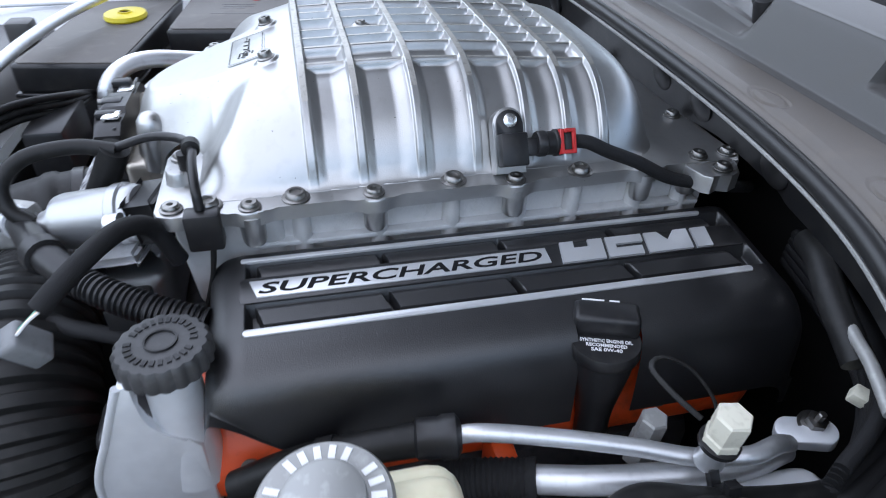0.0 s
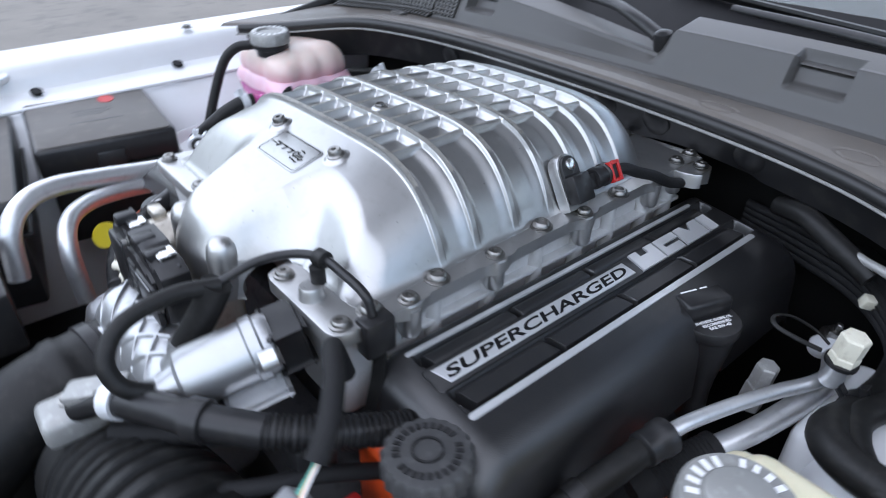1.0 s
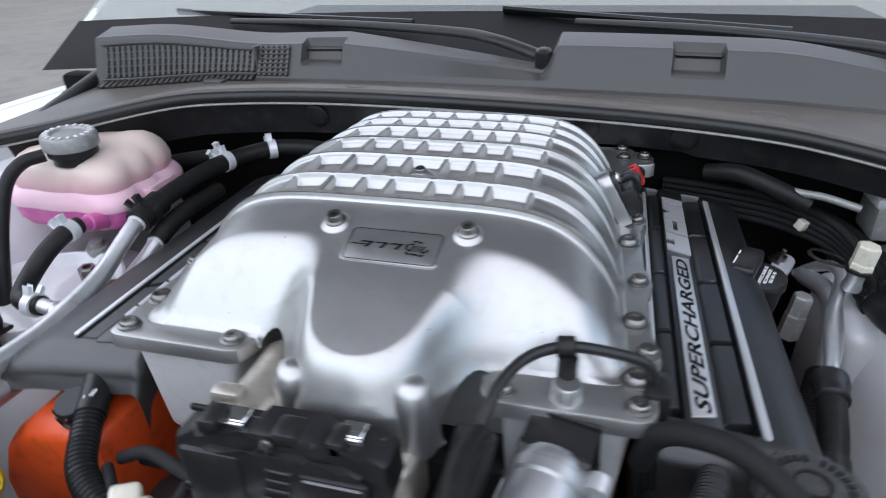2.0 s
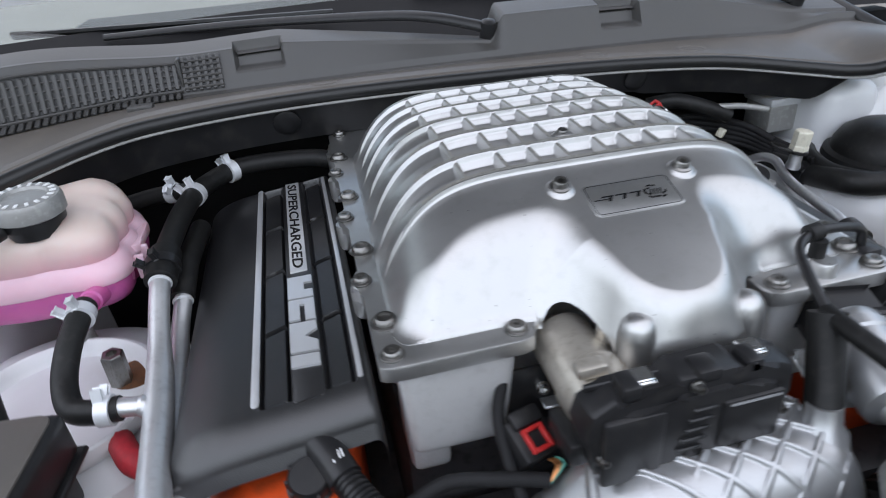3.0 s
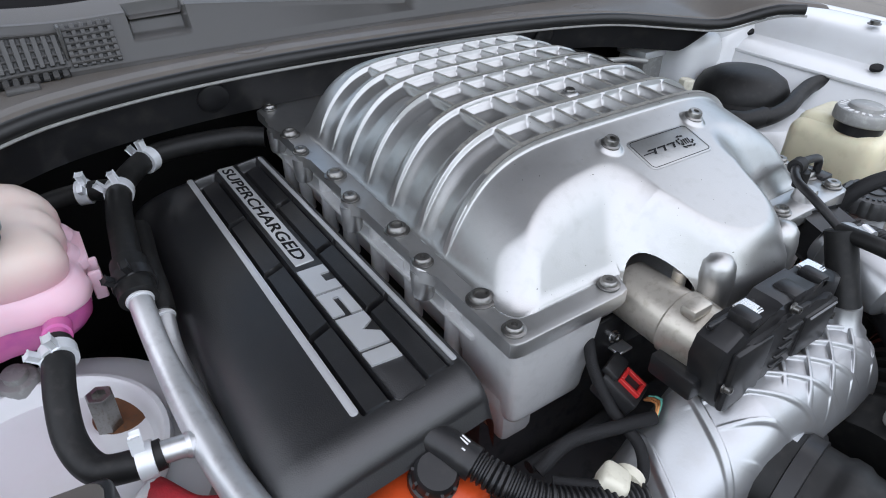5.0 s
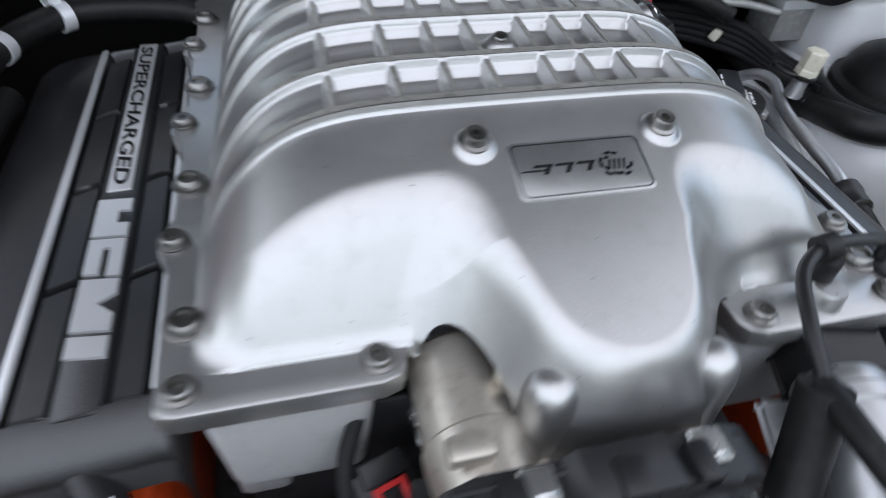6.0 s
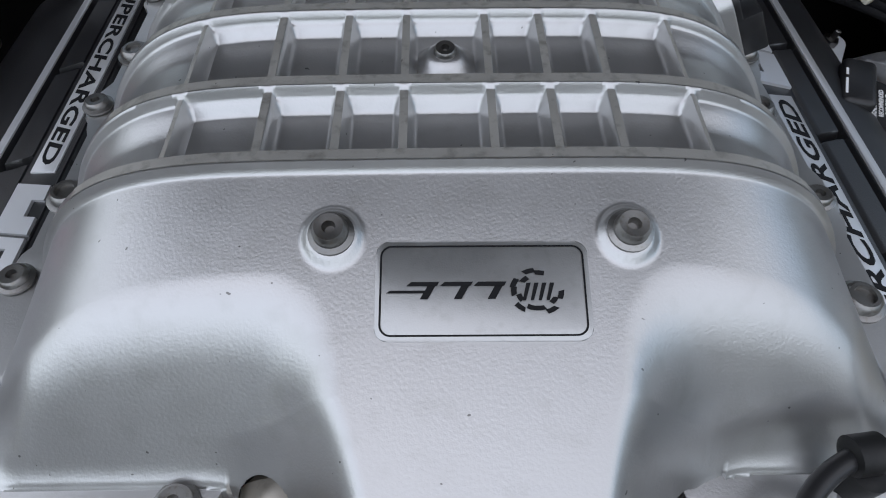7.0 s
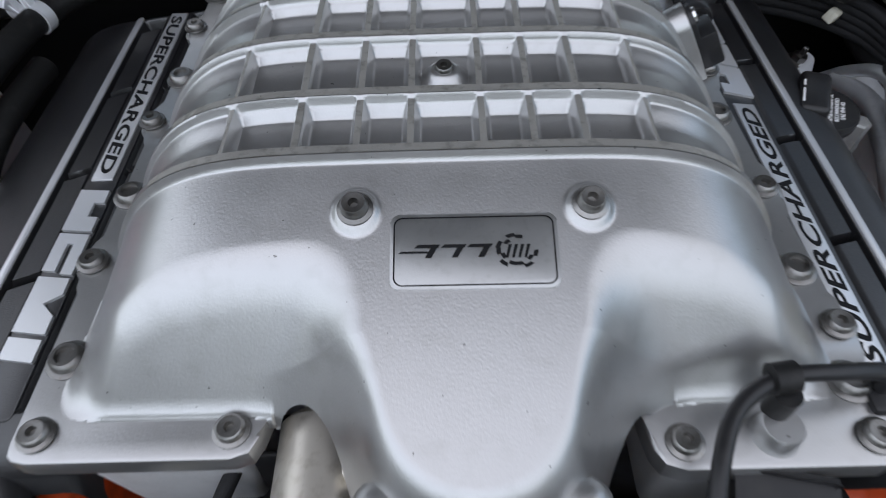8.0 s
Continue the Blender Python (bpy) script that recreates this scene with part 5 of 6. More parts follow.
part("bolt", lathe(bmesh.new(), [(0.017, -0.03), (0.017, 0.0), (0.0155, 0.002), (0.010, 0.0025), (0.0098, 0.010), (0.004, 0.011), (0.0, 0.011)], axis((-0.524, 0.292, -0.112), (0.02, -0.2, 1)), 20), CAPGREY, t, "grey flanged bolt")


# ---- coolant tank ----
t = thing("coolant_tank", (-0.53, 0.30, -0.1), "translucent pink coolant tank with magenta fluid and a grey cap", "coolant tank")
def tank_skin(name, levels, mat, label=""):
    """A moulded shell: rounded outlines of the tank, shrunk and lifted level by level, with grooves and soft humps."""
    n = 120
    cx, cy = -0.540, 0.345
    a = np.linspace(0, 2 * np.pi, n + 1)
    c, sn = np.cos(a), np.sin(a)
    k = 5.0
    reach = 1 / (np.abs(c / 0.098) ** k + np.abs(sn / 0.081) ** k) ** (1 / k)
    for at, depth, wide in ((-18, 0.055, 7), (8, 0.05, 6), (32, 0.04, 7), (-70, 0.05, 10), (-118, 0.035, 9), (60, 0.04, 9)):
        d = np.degrees(np.angle(np.exp(1j * (a - radians(at)))))
        reach = reach * (1 - depth * np.exp(-(d / wide) ** 2))
    rows_x, rows_y, rows_z = [], [], []
    for size, z in levels:
        soft = np.clip((size - 0.2) / 0.8, 0, 1)
        rr = reach * size * soft + 0.09 * size * (1 - soft)
        px, py = cx + rr * c, cy + rr * sn
        hump = 0.010 * np.exp(-((px + 0.482) / 0.035) ** 2 - ((py - 0.385) / 0.032) ** 2) + 0.006 * np.exp(-((px + 0.598) / 0.03) ** 2 - ((py - 0.300) / 0.03) ** 2)
        rows_x.append(px), rows_y.append(py), rows_z.append(z + hump * np.clip((z + 0.01) / 0.03, 0, 1))
    return sheet(name, np.array(rows_x), np.array(rows_y), np.array(rows_z), mat, t, None, label, 60)


tank_skin("upper_shell", [(0.90, -0.030), (0.925, -0.022), (0.945, -0.014), (0.945, -0.006), (0.92, 0.003), (0.88, 0.010), (0.815, 0.0155), (0.72, 0.0195), (0.56, 0.023), (0.38, 0.0255), (0.2, 0.0265), (0.02, 0.0265)], TANK_TOP, "milky peach upper shell")
tank_skin("seam", [(0.90, -0.047), (1.02, -0.0465), (1.030, -0.044), (1.032, -0.038), (1.022, -0.034), (0.99, -0.0275), (0.955, -0.0225), (0.935, -0.0215), (0.90, -0.024)], TANK_SEAM, "pale pink moulded flange")
tank_skin("lower_shell", [(1.0, -0.043), (0.995, -0.054), (0.975, -0.066), (0.92, -0.075), (0.82, -0.080), (0.6, -0.083), (0.3, -0.084), (0.02, -0.084)], TANK_LOW, "magenta lower shell full of coolant")
for k in range(2):
    part("tab", box(bmesh.new(), (-0.4425, 0.300 + 0.024 * k, -0.064), (-0.4315, 0.305 + 0.024 * k, -0.034), 0.002), TANK_SEAM, t)
part("shoulder_lug", prism(bmesh.new(), rounded(-0.462, 0.318, -0.4375, 0.385, 0.010), -0.040, -0.030, 0.003), TANK_SEAM, t)
part("nozzle", lathe(bmesh.new(), [(0.0115, -0.05), (0.0115, 0.0), (0.0095, 0.002), (0.0095, 0.02)], axis((-0.4775, 0.246, -0.050), (-0.03, -1, 0.25)), 20), TANK_LOW, t)
m = axis((-0.520, 0.298, 0.020), (0.04, -0.03, 1))
part("neck", lathe(bmesh.new(), [(0.026, -0.006), (0.026, 0.004), (0.031, 0.006), (0.031, 0.014), (0.026, 0.016)], m, 32), BLACK_SMOOTH, t)
cap = part("cap", lathe(bmesh.new(), [(0.031, 0.014), (0.0345, 0.016), (0.0345, 0.030), (0.032, 0.034), (0.022, 0.035), (0.020, 0.032), (0.0, 0.032)], m, 64, lambda a: 1 - 0.02 * (0.5 + 0.5 * math.cos(14 * a)) ** 3), CAPGREY, t, "weathered grey cap")
bm = bmesh.new()
for k in range(18):
    box(bm, (0.0235, -0.0017, 0.0345), (0.0295, 0.0017, 0.0356), 0, 1, m @ pose(0, 0, 0, 0, 0, 20 * k))
part("worn_print", bm, LABEL, cap, "worn unreadable white print")

hose("overflow_hose", [(-0.540, 0.272, 0.030), (-0.556, 0.250, 0.026), (-0.566, 0.228, 0.006), (-0.570, 0.205, -0.04), (-0.568, 0.180, -0.10), (-0.56, 0.15, -0.17)], 0.0085, RUBBER, "thin grey-black overflow hose from the tank's neck")

t = thing("bleed_hose", (-0.475, 0.16, -0.1), "black printed rubber elbow hose with pale clamps", "hose")
part("elbow", tube(bmesh.new(), [(-0.478, 0.232, -0.046), (-0.480, 0.212, -0.047), (-0.486, 0.182, -0.060), (-0.488, 0.152, -0.078), (-0.478, 0.126, -0.088), (-0.455, 0.114, -0.087), (-0.434, 0.112, -0.086)], 0.0115, 18), RUBBER, t)
clamp((-0.479, 0.216, -0.0465), (0, 1, 0.1), 0.0118, t)
clamp((-0.446, 0.1125, -0.0865), (1, -0.1, 0), 0.0118, t)


t = thing("coolant_pipe", (-0.39, 0.05, -0.1), "pair of bright aluminium coolant pipes with a side branch", "pipe")
part("upper_pipe", tube(bmesh.new(), [(-0.4105, 0.275, -0.044), (-0.4108, 0.250, -0.050), (-0.4110, 0.214, -0.066), (-0.4090, 0.176, -0.081), (-0.4065, 0.145, -0.088), (-0.4035, 0.110, -0.092), (-0.400, 0.077, -0.0935), (-0.396, 0.045, -0.091), (-0.389, 0.000, -0.084), (-0.377, -0.05, -0.074), (-0.355, -0.112, -0.062), (-0.335, -0.150, -0.066), (-0.315, -0.175, -0.09), (-0.305, -0.185, -0.15)], 0.0130, 20, taper=lambda f: 0.80 + 0.22 * float(step(0.12, 0.30, np.array(f)))), ALUMINIUM, t)
part("lower_pipe", tube(bmesh.new(), [(-0.394, 0.285, -0.070), (-0.396, 0.265, -0.078), (-0.3995, 0.231, -0.094), (-0.399, 0.185, -0.107), (-0.396, 0.132, -0.112), (-0.386, 0.052, -0.110), (-0.369, -0.029, -0.098), (-0.335, -0.080, -0.087), (-0.300, -0.112, -0.09), (-0.275, -0.125, -0.12), (-0.27, -0.125, -0.19)], 0.0112, 20, taper=lambda f: 0.84 + 0.18 * float(step(0.10, 0.26, np.array(f)))), ALUMINIUM, t)
part("branch", tube(bmesh.new(), [(-0.440, 0.1125, -0.085), (-0.425, 0.112, -0.087), (-0.404, 0.111, -0.091)], 0.0088, 16), ALUMINIUM, t)
part("weld", lathe(bmesh.new(), [(0.0092, -0.003), (0.0105, 0), (0.0092, 0.003)], axis((-0.4165, 0.1115, -0.0885), (1, 0, -0.2)), 18), ALUMINIUM, t)
for a, b, r in (((-0.4107, 0.2555, -0.0485), (0, 1, 0.3), 0.0108), ((-0.3965, 0.262, -0.0795), (-0.05, 1, 0.42), 0.0098)):
    part("bead", lathe(bmesh.new(), [(r - 0.001, -0.0022), (r + 0.0011, -0.0012), (r + 0.0014, 0.0), (r + 0.0011, 0.0012), (r - 0.001, 0.0022)], axis(a, b), 20), CLAMP, t, "bright rolled bead")

t = thing("coolant_hose", (-0.39, 0.40, -0.05), "black rubber coolant hose with a branch and pale spring clamps", "hose")
part("main_run", tube(bmesh.new(), [(-0.4107, 0.262, -0.047), (-0.410, 0.285, -0.041), (-0.405, 0.33, -0.034), (-0.398, 0.39, -0.030), (-0.386, 0.445, -0.029), (-0.362, 0.485, -0.028), (-0.335, 0.510, -0.028), (-0.29, 0.515, -0.028), (-0.235, 0.505, -0.028), (-0.205, 0.49, -0.03)], 0.0128, 22), RUBBER, t)
part("lower_cuff", tube(bmesh.new(), [(-0.3965, 0.266, -0.0775), (-0.394, 0.290, -0.068), (-0.392, 0.33, -0.062), (-0.385, 0.40, -0.060)], 0.0125, 18), RUBBER, t)
part("cuff", tube(bmesh.new(), [(-0.4107, 0.258, -0.048), (-0.4100, 0.275, -0.0435), (-0.4080, 0.302, -0.038)], 0.0168, 22), RUBBER, t, "black cloth-wrapped cuff")
part("branch", tube(bmesh.new(), [(-0.392, 0.45, -0.030), (-0.42, 0.465, -0.033), (-0.46, 0.475, -0.040), (-0.54, 0.47, -0.055)], 0.0112, 20), RUBBER, t)
clamp((-0.389, 0.437, -0.029), (0.25, 0.9, 0), 0.0130, t)
clamp((-0.346, 0.500, -0.028), (0.7, 0.6, 0), 0.0130, t)
clamp((-0.420, 0.465, -0.033), (-1, 0.4, -0.1), 0.0114, t)
clamp((-0.4098, 0.278, -0.0425), (0, 1, 0.25), 0.0168, t, BLACK_SMOOTH)
hose("braided_line", [(-0.45, 0.12, -0.13), (-0.43, 0.085, -0.128), (-0.405, 0.075, -0.135), (-0.39, 0.09, -0.16)], 0.012, BRAID, "red braided line under the coolant pipes", "hose")

# ---- boxes at the front ----
def lidded_box(name, lo, hi, label, category, turn=0.0):
    t = thing(name, ((lo[0] + hi[0]) / 2, (lo[1] + hi[1]) / 2, lo[2]), label, category)
    m = Matrix.Translation(((lo[0] + hi[0]) / 2, (lo[1] + hi[1]) / 2, 0)) @ pose(0, 0, 0, 0, 0, turn)
    hx, hy = (hi[0] - lo[0]) / 2, (hi[1] - lo[1]) / 2
    part("base", box(bmesh.new(), (-hx + 0.008, -hy + 0.008, lo[2]), (hx - 0.008, hy - 0.008, hi[2] - 0.04), 0.006, 2, m), BLACK_SMOOTH, t)
    lid = part("lid", box(bmesh.new(), (-hx, -hy, hi[2] - 0.045), (hx, hy, hi[2]), 0.007, 3, m), BLACK_SMOOTH, t)
    # paler top panel: dust, and skylight painted into its colour
    bm = bmesh.new()
    plate(bm, rounded(-hx + 0.005, -hy + 0.005, hx - 0.005, hy - 0.005, 0.010), hi[2] - 0.002, hi[2] + 0.0015, m, 0.001)
    part("top_panel", bm, DUSTY_LIT, lid, "top panel paled by dust and painted-in skylight")
    part("lid_rim", box(bmesh.new(), (-hx - 0.004, -hy - 0.004, hi[2] - 0.050), (hx + 0.004, hy + 0.004, hi[2] - 0.044), 0.002, 1, m), BLACK_SMOOTH, t)
    return t, lid, m, hi[2] + 0.0015


t, lid, m, top = lidded_box("fuse_box", (-0.745, -0.095, -0.22), (-0.476, 0.105, -0.058), "black plastic fuse box with a red mark on its lid", "fuse box", -6)
part("red_mark", lathe(bmesh.new(), [(0.016, 0), (0.016, 0.0008), (0.0, 0.0009)], m @ pose(-0.07, 0.03, top) @ Matrix.Diagonal((1.3, 0.8, 1, 1)), 24), RED, lid, "red oval mark")
bars(m @ pose(0.0, 0.0, top, 0, 0, 90), [(-0.03, 0.03, 0.02), (-0.025, 0.03, 0.008), (-0.03, 0.015, -0.004), (-0.04, 0.04, -0.04)], BLACK_SMOOTH, lid, 0.004, "moulded_print")
part("latch", box(bmesh.new(), (0.125, -0.02, -0.115), (0.140, 0.02, -0.075), 0.003, 2, m), BLACK_SMOOTH, t)
t, lid, m, top = lidded_box("battery_box", (-0.75, -0.285, -0.22), (-0.345, -0.125, -0.062), "dark plastic box with a flat yellow cap on its lid", "plastic box", -8)
cap = part("yellow_cap", lathe(bmesh.new(), [(0.040, 0), (0.042, 0.003), (0.040, 0.009), (0.036, 0.010), (0.0, 0.010)], m @ pose(-0.035, 0.015, top) @ Matrix.Diagonal((1, 0.85, 1, 1)), 40), YELLOW, lid, "flat yellow cap")
part("cap_ring", lathe(bmesh.new(), [(0.012, 0.010), (0.012, 0.012), (0.009, 0.012), (0.009, 0.010)], m @ pose(-0.035, 0.015, top), 24), YELLOW, cap)
hose("brace_rod", [(-0.14, -0.325, -0.055), (-0.22, -0.300, -0.040), (-0.34, -0.278, -0.028), (-0.47, -0.245, -0.022), (-0.60, -0.195, -0.020), (-0.72, -0.13, -0.02), (-0.80, -0.07, -0.02)], 0.0085, ALUMINIUM, "bent silver rod lying over the dark boxes", "rod")
t = thing("cable_holder", (-0.22, -0.25, -0.1), "black plastic cable holder with thin lines at the front", "bracket")
part("body", box(bmesh.new(), (-0.28, -0.25, -0.16), (-0.16, -0.20, -0.085), 0.006), BLACK_SMOOTH, t)
for k in range(3):
    part("line", tube(bmesh.new(), [(-0.13, -0.31, -0.07 - 0.012 * k), (-0.19, -0.26, -0.06 - 0.010 * k), (-0.26, -0.21, -0.075 - 0.01 * k), (-0.33, -0.2, -0.10)], 0.005, 10), RUBBER, t)
part("strap", box(bmesh.new(), (-0.175, -0.285, -0.085), (-0.16, -0.275, -0.03), 0.002), COWL, t)


# ---- cowl, seal and windscreen ----
def seal_y(x):
    return 0.492 - 0.0702 * (np.abs(x) / 0.5) ** 4.0


def seal_z(x):
    return 0.060 - 0.012 * (np.abs(x) / 0.5) ** 2 - 0.0275 * x - 0.020 * step(0.42, 0.64, -x) - 0.006 * step(0.36, 0.52, x) + 0.038 * step(0.545, 0.64, x)


def cowl_at(x, v):
    """A place on the cowl's skin: a low ledge behind the seal, an upright face and a top. v: the share of the way back."""
    u = np.abs(x)
    front, low = seal_y(x) + 0.004, seal_z(x)
    foot = 0.566 - 0.035 * (u / 0.65) ** 4
    dip = np.clip((x + 0.25) / 0.31, 0, 1) * (1 - step(0.062, 0.088, x))
    high = 0.122 - 0.016 * (u / 0.7) ** 2 - 0.034 * dip + 0.022 * step(0.36, 0.60, -x) - 0.030 * step(0.36, 0.62, x)
    back = 0.640 - 0.05 * (u / 0.7) ** 2
    marks = [0, 0.05, 0.12, 0.45, 0.50, 0.54, 0.70, 0.74, 0.78, 1.0]
    ys = [front, front + 0.006, front + 0.02, foot - 0.008, foot - 0.001, foot + 0.003, foot + 0.021, foot + 0.024, foot + 0.030, back]
    zs = [low + 0.003, low + 0.008, low + 0.010, low * 0.4 + 0.040, low * 0.4 + 0.043, low * 0.4 + 0.052, high - 0.006, high - 0.001, high, high + 0.010 - 0.014 * dip]
    y, z = np.zeros_like(x + v), np.zeros_like(x + v)
    for i in range(len(marks) - 1):
        f = (v - marks[i]) / (marks[i + 1] - marks[i])
        on = (f >= 0) & (f <= 1)
        y = np.where(on, ys[i] + (ys[i + 1] - ys[i]) * f, y)
        z = np.where(on, zs[i] + (zs[i + 1] - zs[i]) * f, z)
    return y, z


t = thing("windscreen_cowl", (0, 0.55, 0.07), "dusty grey plastic cowl panel with a slotted air grille", "cowl")
gx, gv = np.linspace(-0.67, 0.67, 560), np.linspace(0, 1, 150)
x, v = np.meshgrid(gx, gv)
y, z = cowl_at(x, v)
for cx in (-0.281, 0.276):                       # two hand recesses let into the upright face
    px = 1 - step(0.030, 0.034, np.abs(x - cx))
    hold = px * step(0.585, 0.605, v) * (1 - step(0.86, 0.88, v))
    y, z = y + 0.020 * hold * (1 - step(0.74, 0.80, v)), z - 0.012 * px * step(0.66, 0.70, v) * (1 - step(0.86, 0.88, v))
for cx, cy in ((0.20, 0.500), (0.36, 0.490), (-0.2, 0.500)):
    ring = np.hypot(x - cx, (y - cy - 0.018) * 1.6)
    z = z - 0.0012 * (step(0.018, 0.020, ring) * (1 - step(0.0215, 0.0235, ring)))
sheet("skin", x[66:], y[66:], z[66:], COWL, t, None, "", 50)
# the ledge's lighter tan holds dust and painted warm light
sheet("ledge", x[:67], y[:67], z[:67], LEDGE, t, None, "low ledge, tan from dust and painted-in warm light", 50)

# grille on the upright face: dark sheets paint the shaded gaps, slats over them
def upright(me, name, gxp, v0, v1, proud, length):
    (ya, za), (yb, zb) = cowl_at(np.array(gxp), np.array(v0)), cowl_at(np.array(gxp), np.array(v1))
    run, rise = float(yb - ya), float(zb - za)
    far = math.hypot(run, rise)
    m = pose(gxp, float(ya) - proud * rise / far, float(za) + proud * run / far, math.degrees(math.atan2(rise, run)))
    return shared(name, me, m @ Matrix.Diagonal((1, far / length, 1, 1)), t)


slat_mesh = mesh_of(box(bmesh.new(), (-0.0034, 0.0, -0.003), (0.0034, 0.05, 0.0), 0.0012, 1), "slat", COWL)
fine_mesh = mesh_of(box(bmesh.new(), (-0.0026, 0.0, -0.003), (0.0026, 0.05, 0.0), 0.0006, 1), "fine_slat", COWL)
lip_mesh = mesh_of(box(bmesh.new(), (-0.0031, 0.0, -0.003), (0.0031, 0.05, 0.0), 0.0006, 1), "lip_slat", COWL)
for k in range(27):
    upright(slat_mesh, "slat", -0.3955 - 0.0098 * k, 0.535, 0.67, 0.0046, 0.05)
    upright(lip_mesh, "lip_slat", -0.3955 - 0.0098 * k, 0.43, 0.51, 0.0036, 0.05)
for k in range(6):
    upright(fine_mesh, "fine_slat", -0.3365 - 0.0094 * k, 0.515, 0.715, 0.0046, 0.05)
# near-black sheets on the closed skin stand in for shade in the gaps
for x0, x1, v0, v1, name in ((-0.655, -0.391, 0.525, 0.68, "grille_gap_shade"), (-0.386, -0.334, 0.515, 0.71, "mesh_gap_shade"), (-0.655, -0.391, 0.425, 0.512, "lip_gap_shade")):
    x, v = np.meshgrid(np.linspace(x0, x1, 50), np.linspace(v0, v1, 10))
    ty, tz = cowl_at(x, v)
    sheet(name, x, ty - 0.0016 * (1 if v0 > 0.5 else 0.1), tz + 0.0016 * (0.3 if v0 > 0.5 else 1), SEAL, t, None, "dark sheet painting the shade between the slats")


def rail(name, x0, x1, v, r, proud):
    xs = np.linspace(x0, x1, 16)
    ya, za = cowl_at(xs, np.full_like(xs, v))
    return part(name, tube(bmesh.new(), [(float(a), float(b) - proud, float(c) + 0.3 * proud) for a, b, c in zip(xs, ya, za)], r, 6, 0.02), COWL, t)


for v in (0.535, 0.565, 0.595, 0.625, 0.655, 0.685):
    rail("mesh_bar", -0.386, -0.334, v, 0.0020, 0.0034)
for v in (0.555, 0.585, 0.615, 0.645):
    rail("cross_bar", -0.655, -0.391, v, 0.0014, 0.0030)
for v in (0.525, 0.68):
    rail("grille_edge", -0.657, -0.389, v, 0.0022, 0.0030)
part("grille_side", box(bmesh.new(), (-0.3905, 0.5655, 0.068), (-0.3865, 0.590, 0.116), 0.001, 1, None), COWL, t)
part("grille_catch", box(bmesh.new(), (-0.456, 0.512, 0.066), (-0.424, 0.530, 0.073), 0.002, 2), COWL, t)

# rubber seal and the panel below it
t = thing("bonnet_seal", (0, 0.45, 0.07), "long black rubber seal along the cowl's front edge", "seal")
xs = np.linspace(-0.645, 0.645, 50)
part("bulb", tube(bmesh.new(), [(float(a), float(seal_y(a)) - 0.003, float(seal_z(a)) - 0.001) for a in xs], 0.0085, 12, 0.02), SEAL, t)
part("lip", tube(bmesh.new(), [(float(a), float(seal_y(a)) - 0.0085, float(seal_z(a)) - 0.0105) for a in xs], 0.0019, 8, 0.02), CAPGREY, t, "thin pale edge under the seal")
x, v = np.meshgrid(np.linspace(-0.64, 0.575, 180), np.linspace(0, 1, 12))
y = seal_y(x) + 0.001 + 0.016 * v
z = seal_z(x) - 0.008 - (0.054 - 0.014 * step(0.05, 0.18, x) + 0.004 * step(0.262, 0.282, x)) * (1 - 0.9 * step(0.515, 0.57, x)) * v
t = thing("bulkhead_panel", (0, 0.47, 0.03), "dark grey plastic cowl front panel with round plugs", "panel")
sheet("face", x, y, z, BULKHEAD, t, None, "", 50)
for cx in (-0.258, 0.055, 0.135, 0.262):
    cy, cz = float(seal_y(cx)) + 0.007, float(seal_z(cx)) - (0.033 if cx < 0 else 0.026)
    part("round_plug", lathe(bmesh.new(), [(0.0185, -0.002), (0.0185, 0.0015), (0.0165, 0.003), (0.006, 0.0042), (0.0, 0.0044)], axis((cx, cy, cz), (0, -1, -0.3)), 28), BULKHEAD, t)

# firewall behind
bm = bmesh.new()
box(bm, (-0.8, 0.58, -0.7), (0.8, 0.62, 0.06), 0.01)
tagged(part("wall_firewall", bm, DARK), "dark firewall behind the engine", "firewall", "", "structure")
t = thing("relay_box", (0.545, 0.5, -0.09), "light grey plastic box under the cowl", "box")
part("case", box(bmesh.new(), (0.500, 0.478, -0.095), (0.590, 0.54, -0.048), 0.005, 2), CAPGREY, t)
part("lid", box(bmesh.new(), (0.496, 0.474, -0.050), (0.594, 0.544, -0.036), 0.004, 2), CLAMP, t)
hose("brake_line", [(0.30, 0.52, -0.03), (0.335, 0.50, -0.022), (0.37, 0.485, -0.03), (0.42, 0.475, -0.05)], 0.012, RUBBER, "black hose under the cowl")

# windscreen, its pillar corners and wipers
t = thing("windscreen", (0, 0.9, 0.2), "tinted glass windscreen reflecting the sky", "windscreen")
x, v = np.meshgrid(np.linspace(-0.80, 0.80, 60), np.linspace(0, 1, 40))
y = 0.672 + 0.62 * v - 0.07 * (x / 0.7) ** 2
z = 0.094 + 0.36 * v + 0.012 * np.cos(x * 1.5) - 0.012
pane = sheet("pane", x, y, z, GLASS, t)
mod = pane.modifiers.new("thickness", "SOLIDIFY")
mod.thickness = 0.005
pane.visible_shadow = False
x, v = np.meshgrid(np.linspace(-0.80, 0.80, 60), np.linspace(0, 1, 4))
y = 0.640 - 0.07 * (x / 0.7) ** 2 + 0.113 * v
sheet("black_border", x, y, 0.0803 + 0.0655 * v + 0.012 * np.cos(x * 1.5) - 0.012, ETCH, t, None, "black printed glass border")
bm = bmesh.new()
box(bm, (-0.78, 0.74, -0.1), (0.78, 1.6, 0.055), 0.03)
tagged(part("dashboard", bm, DARK), "dark dashboard top behind the windscreen", "dashboard")


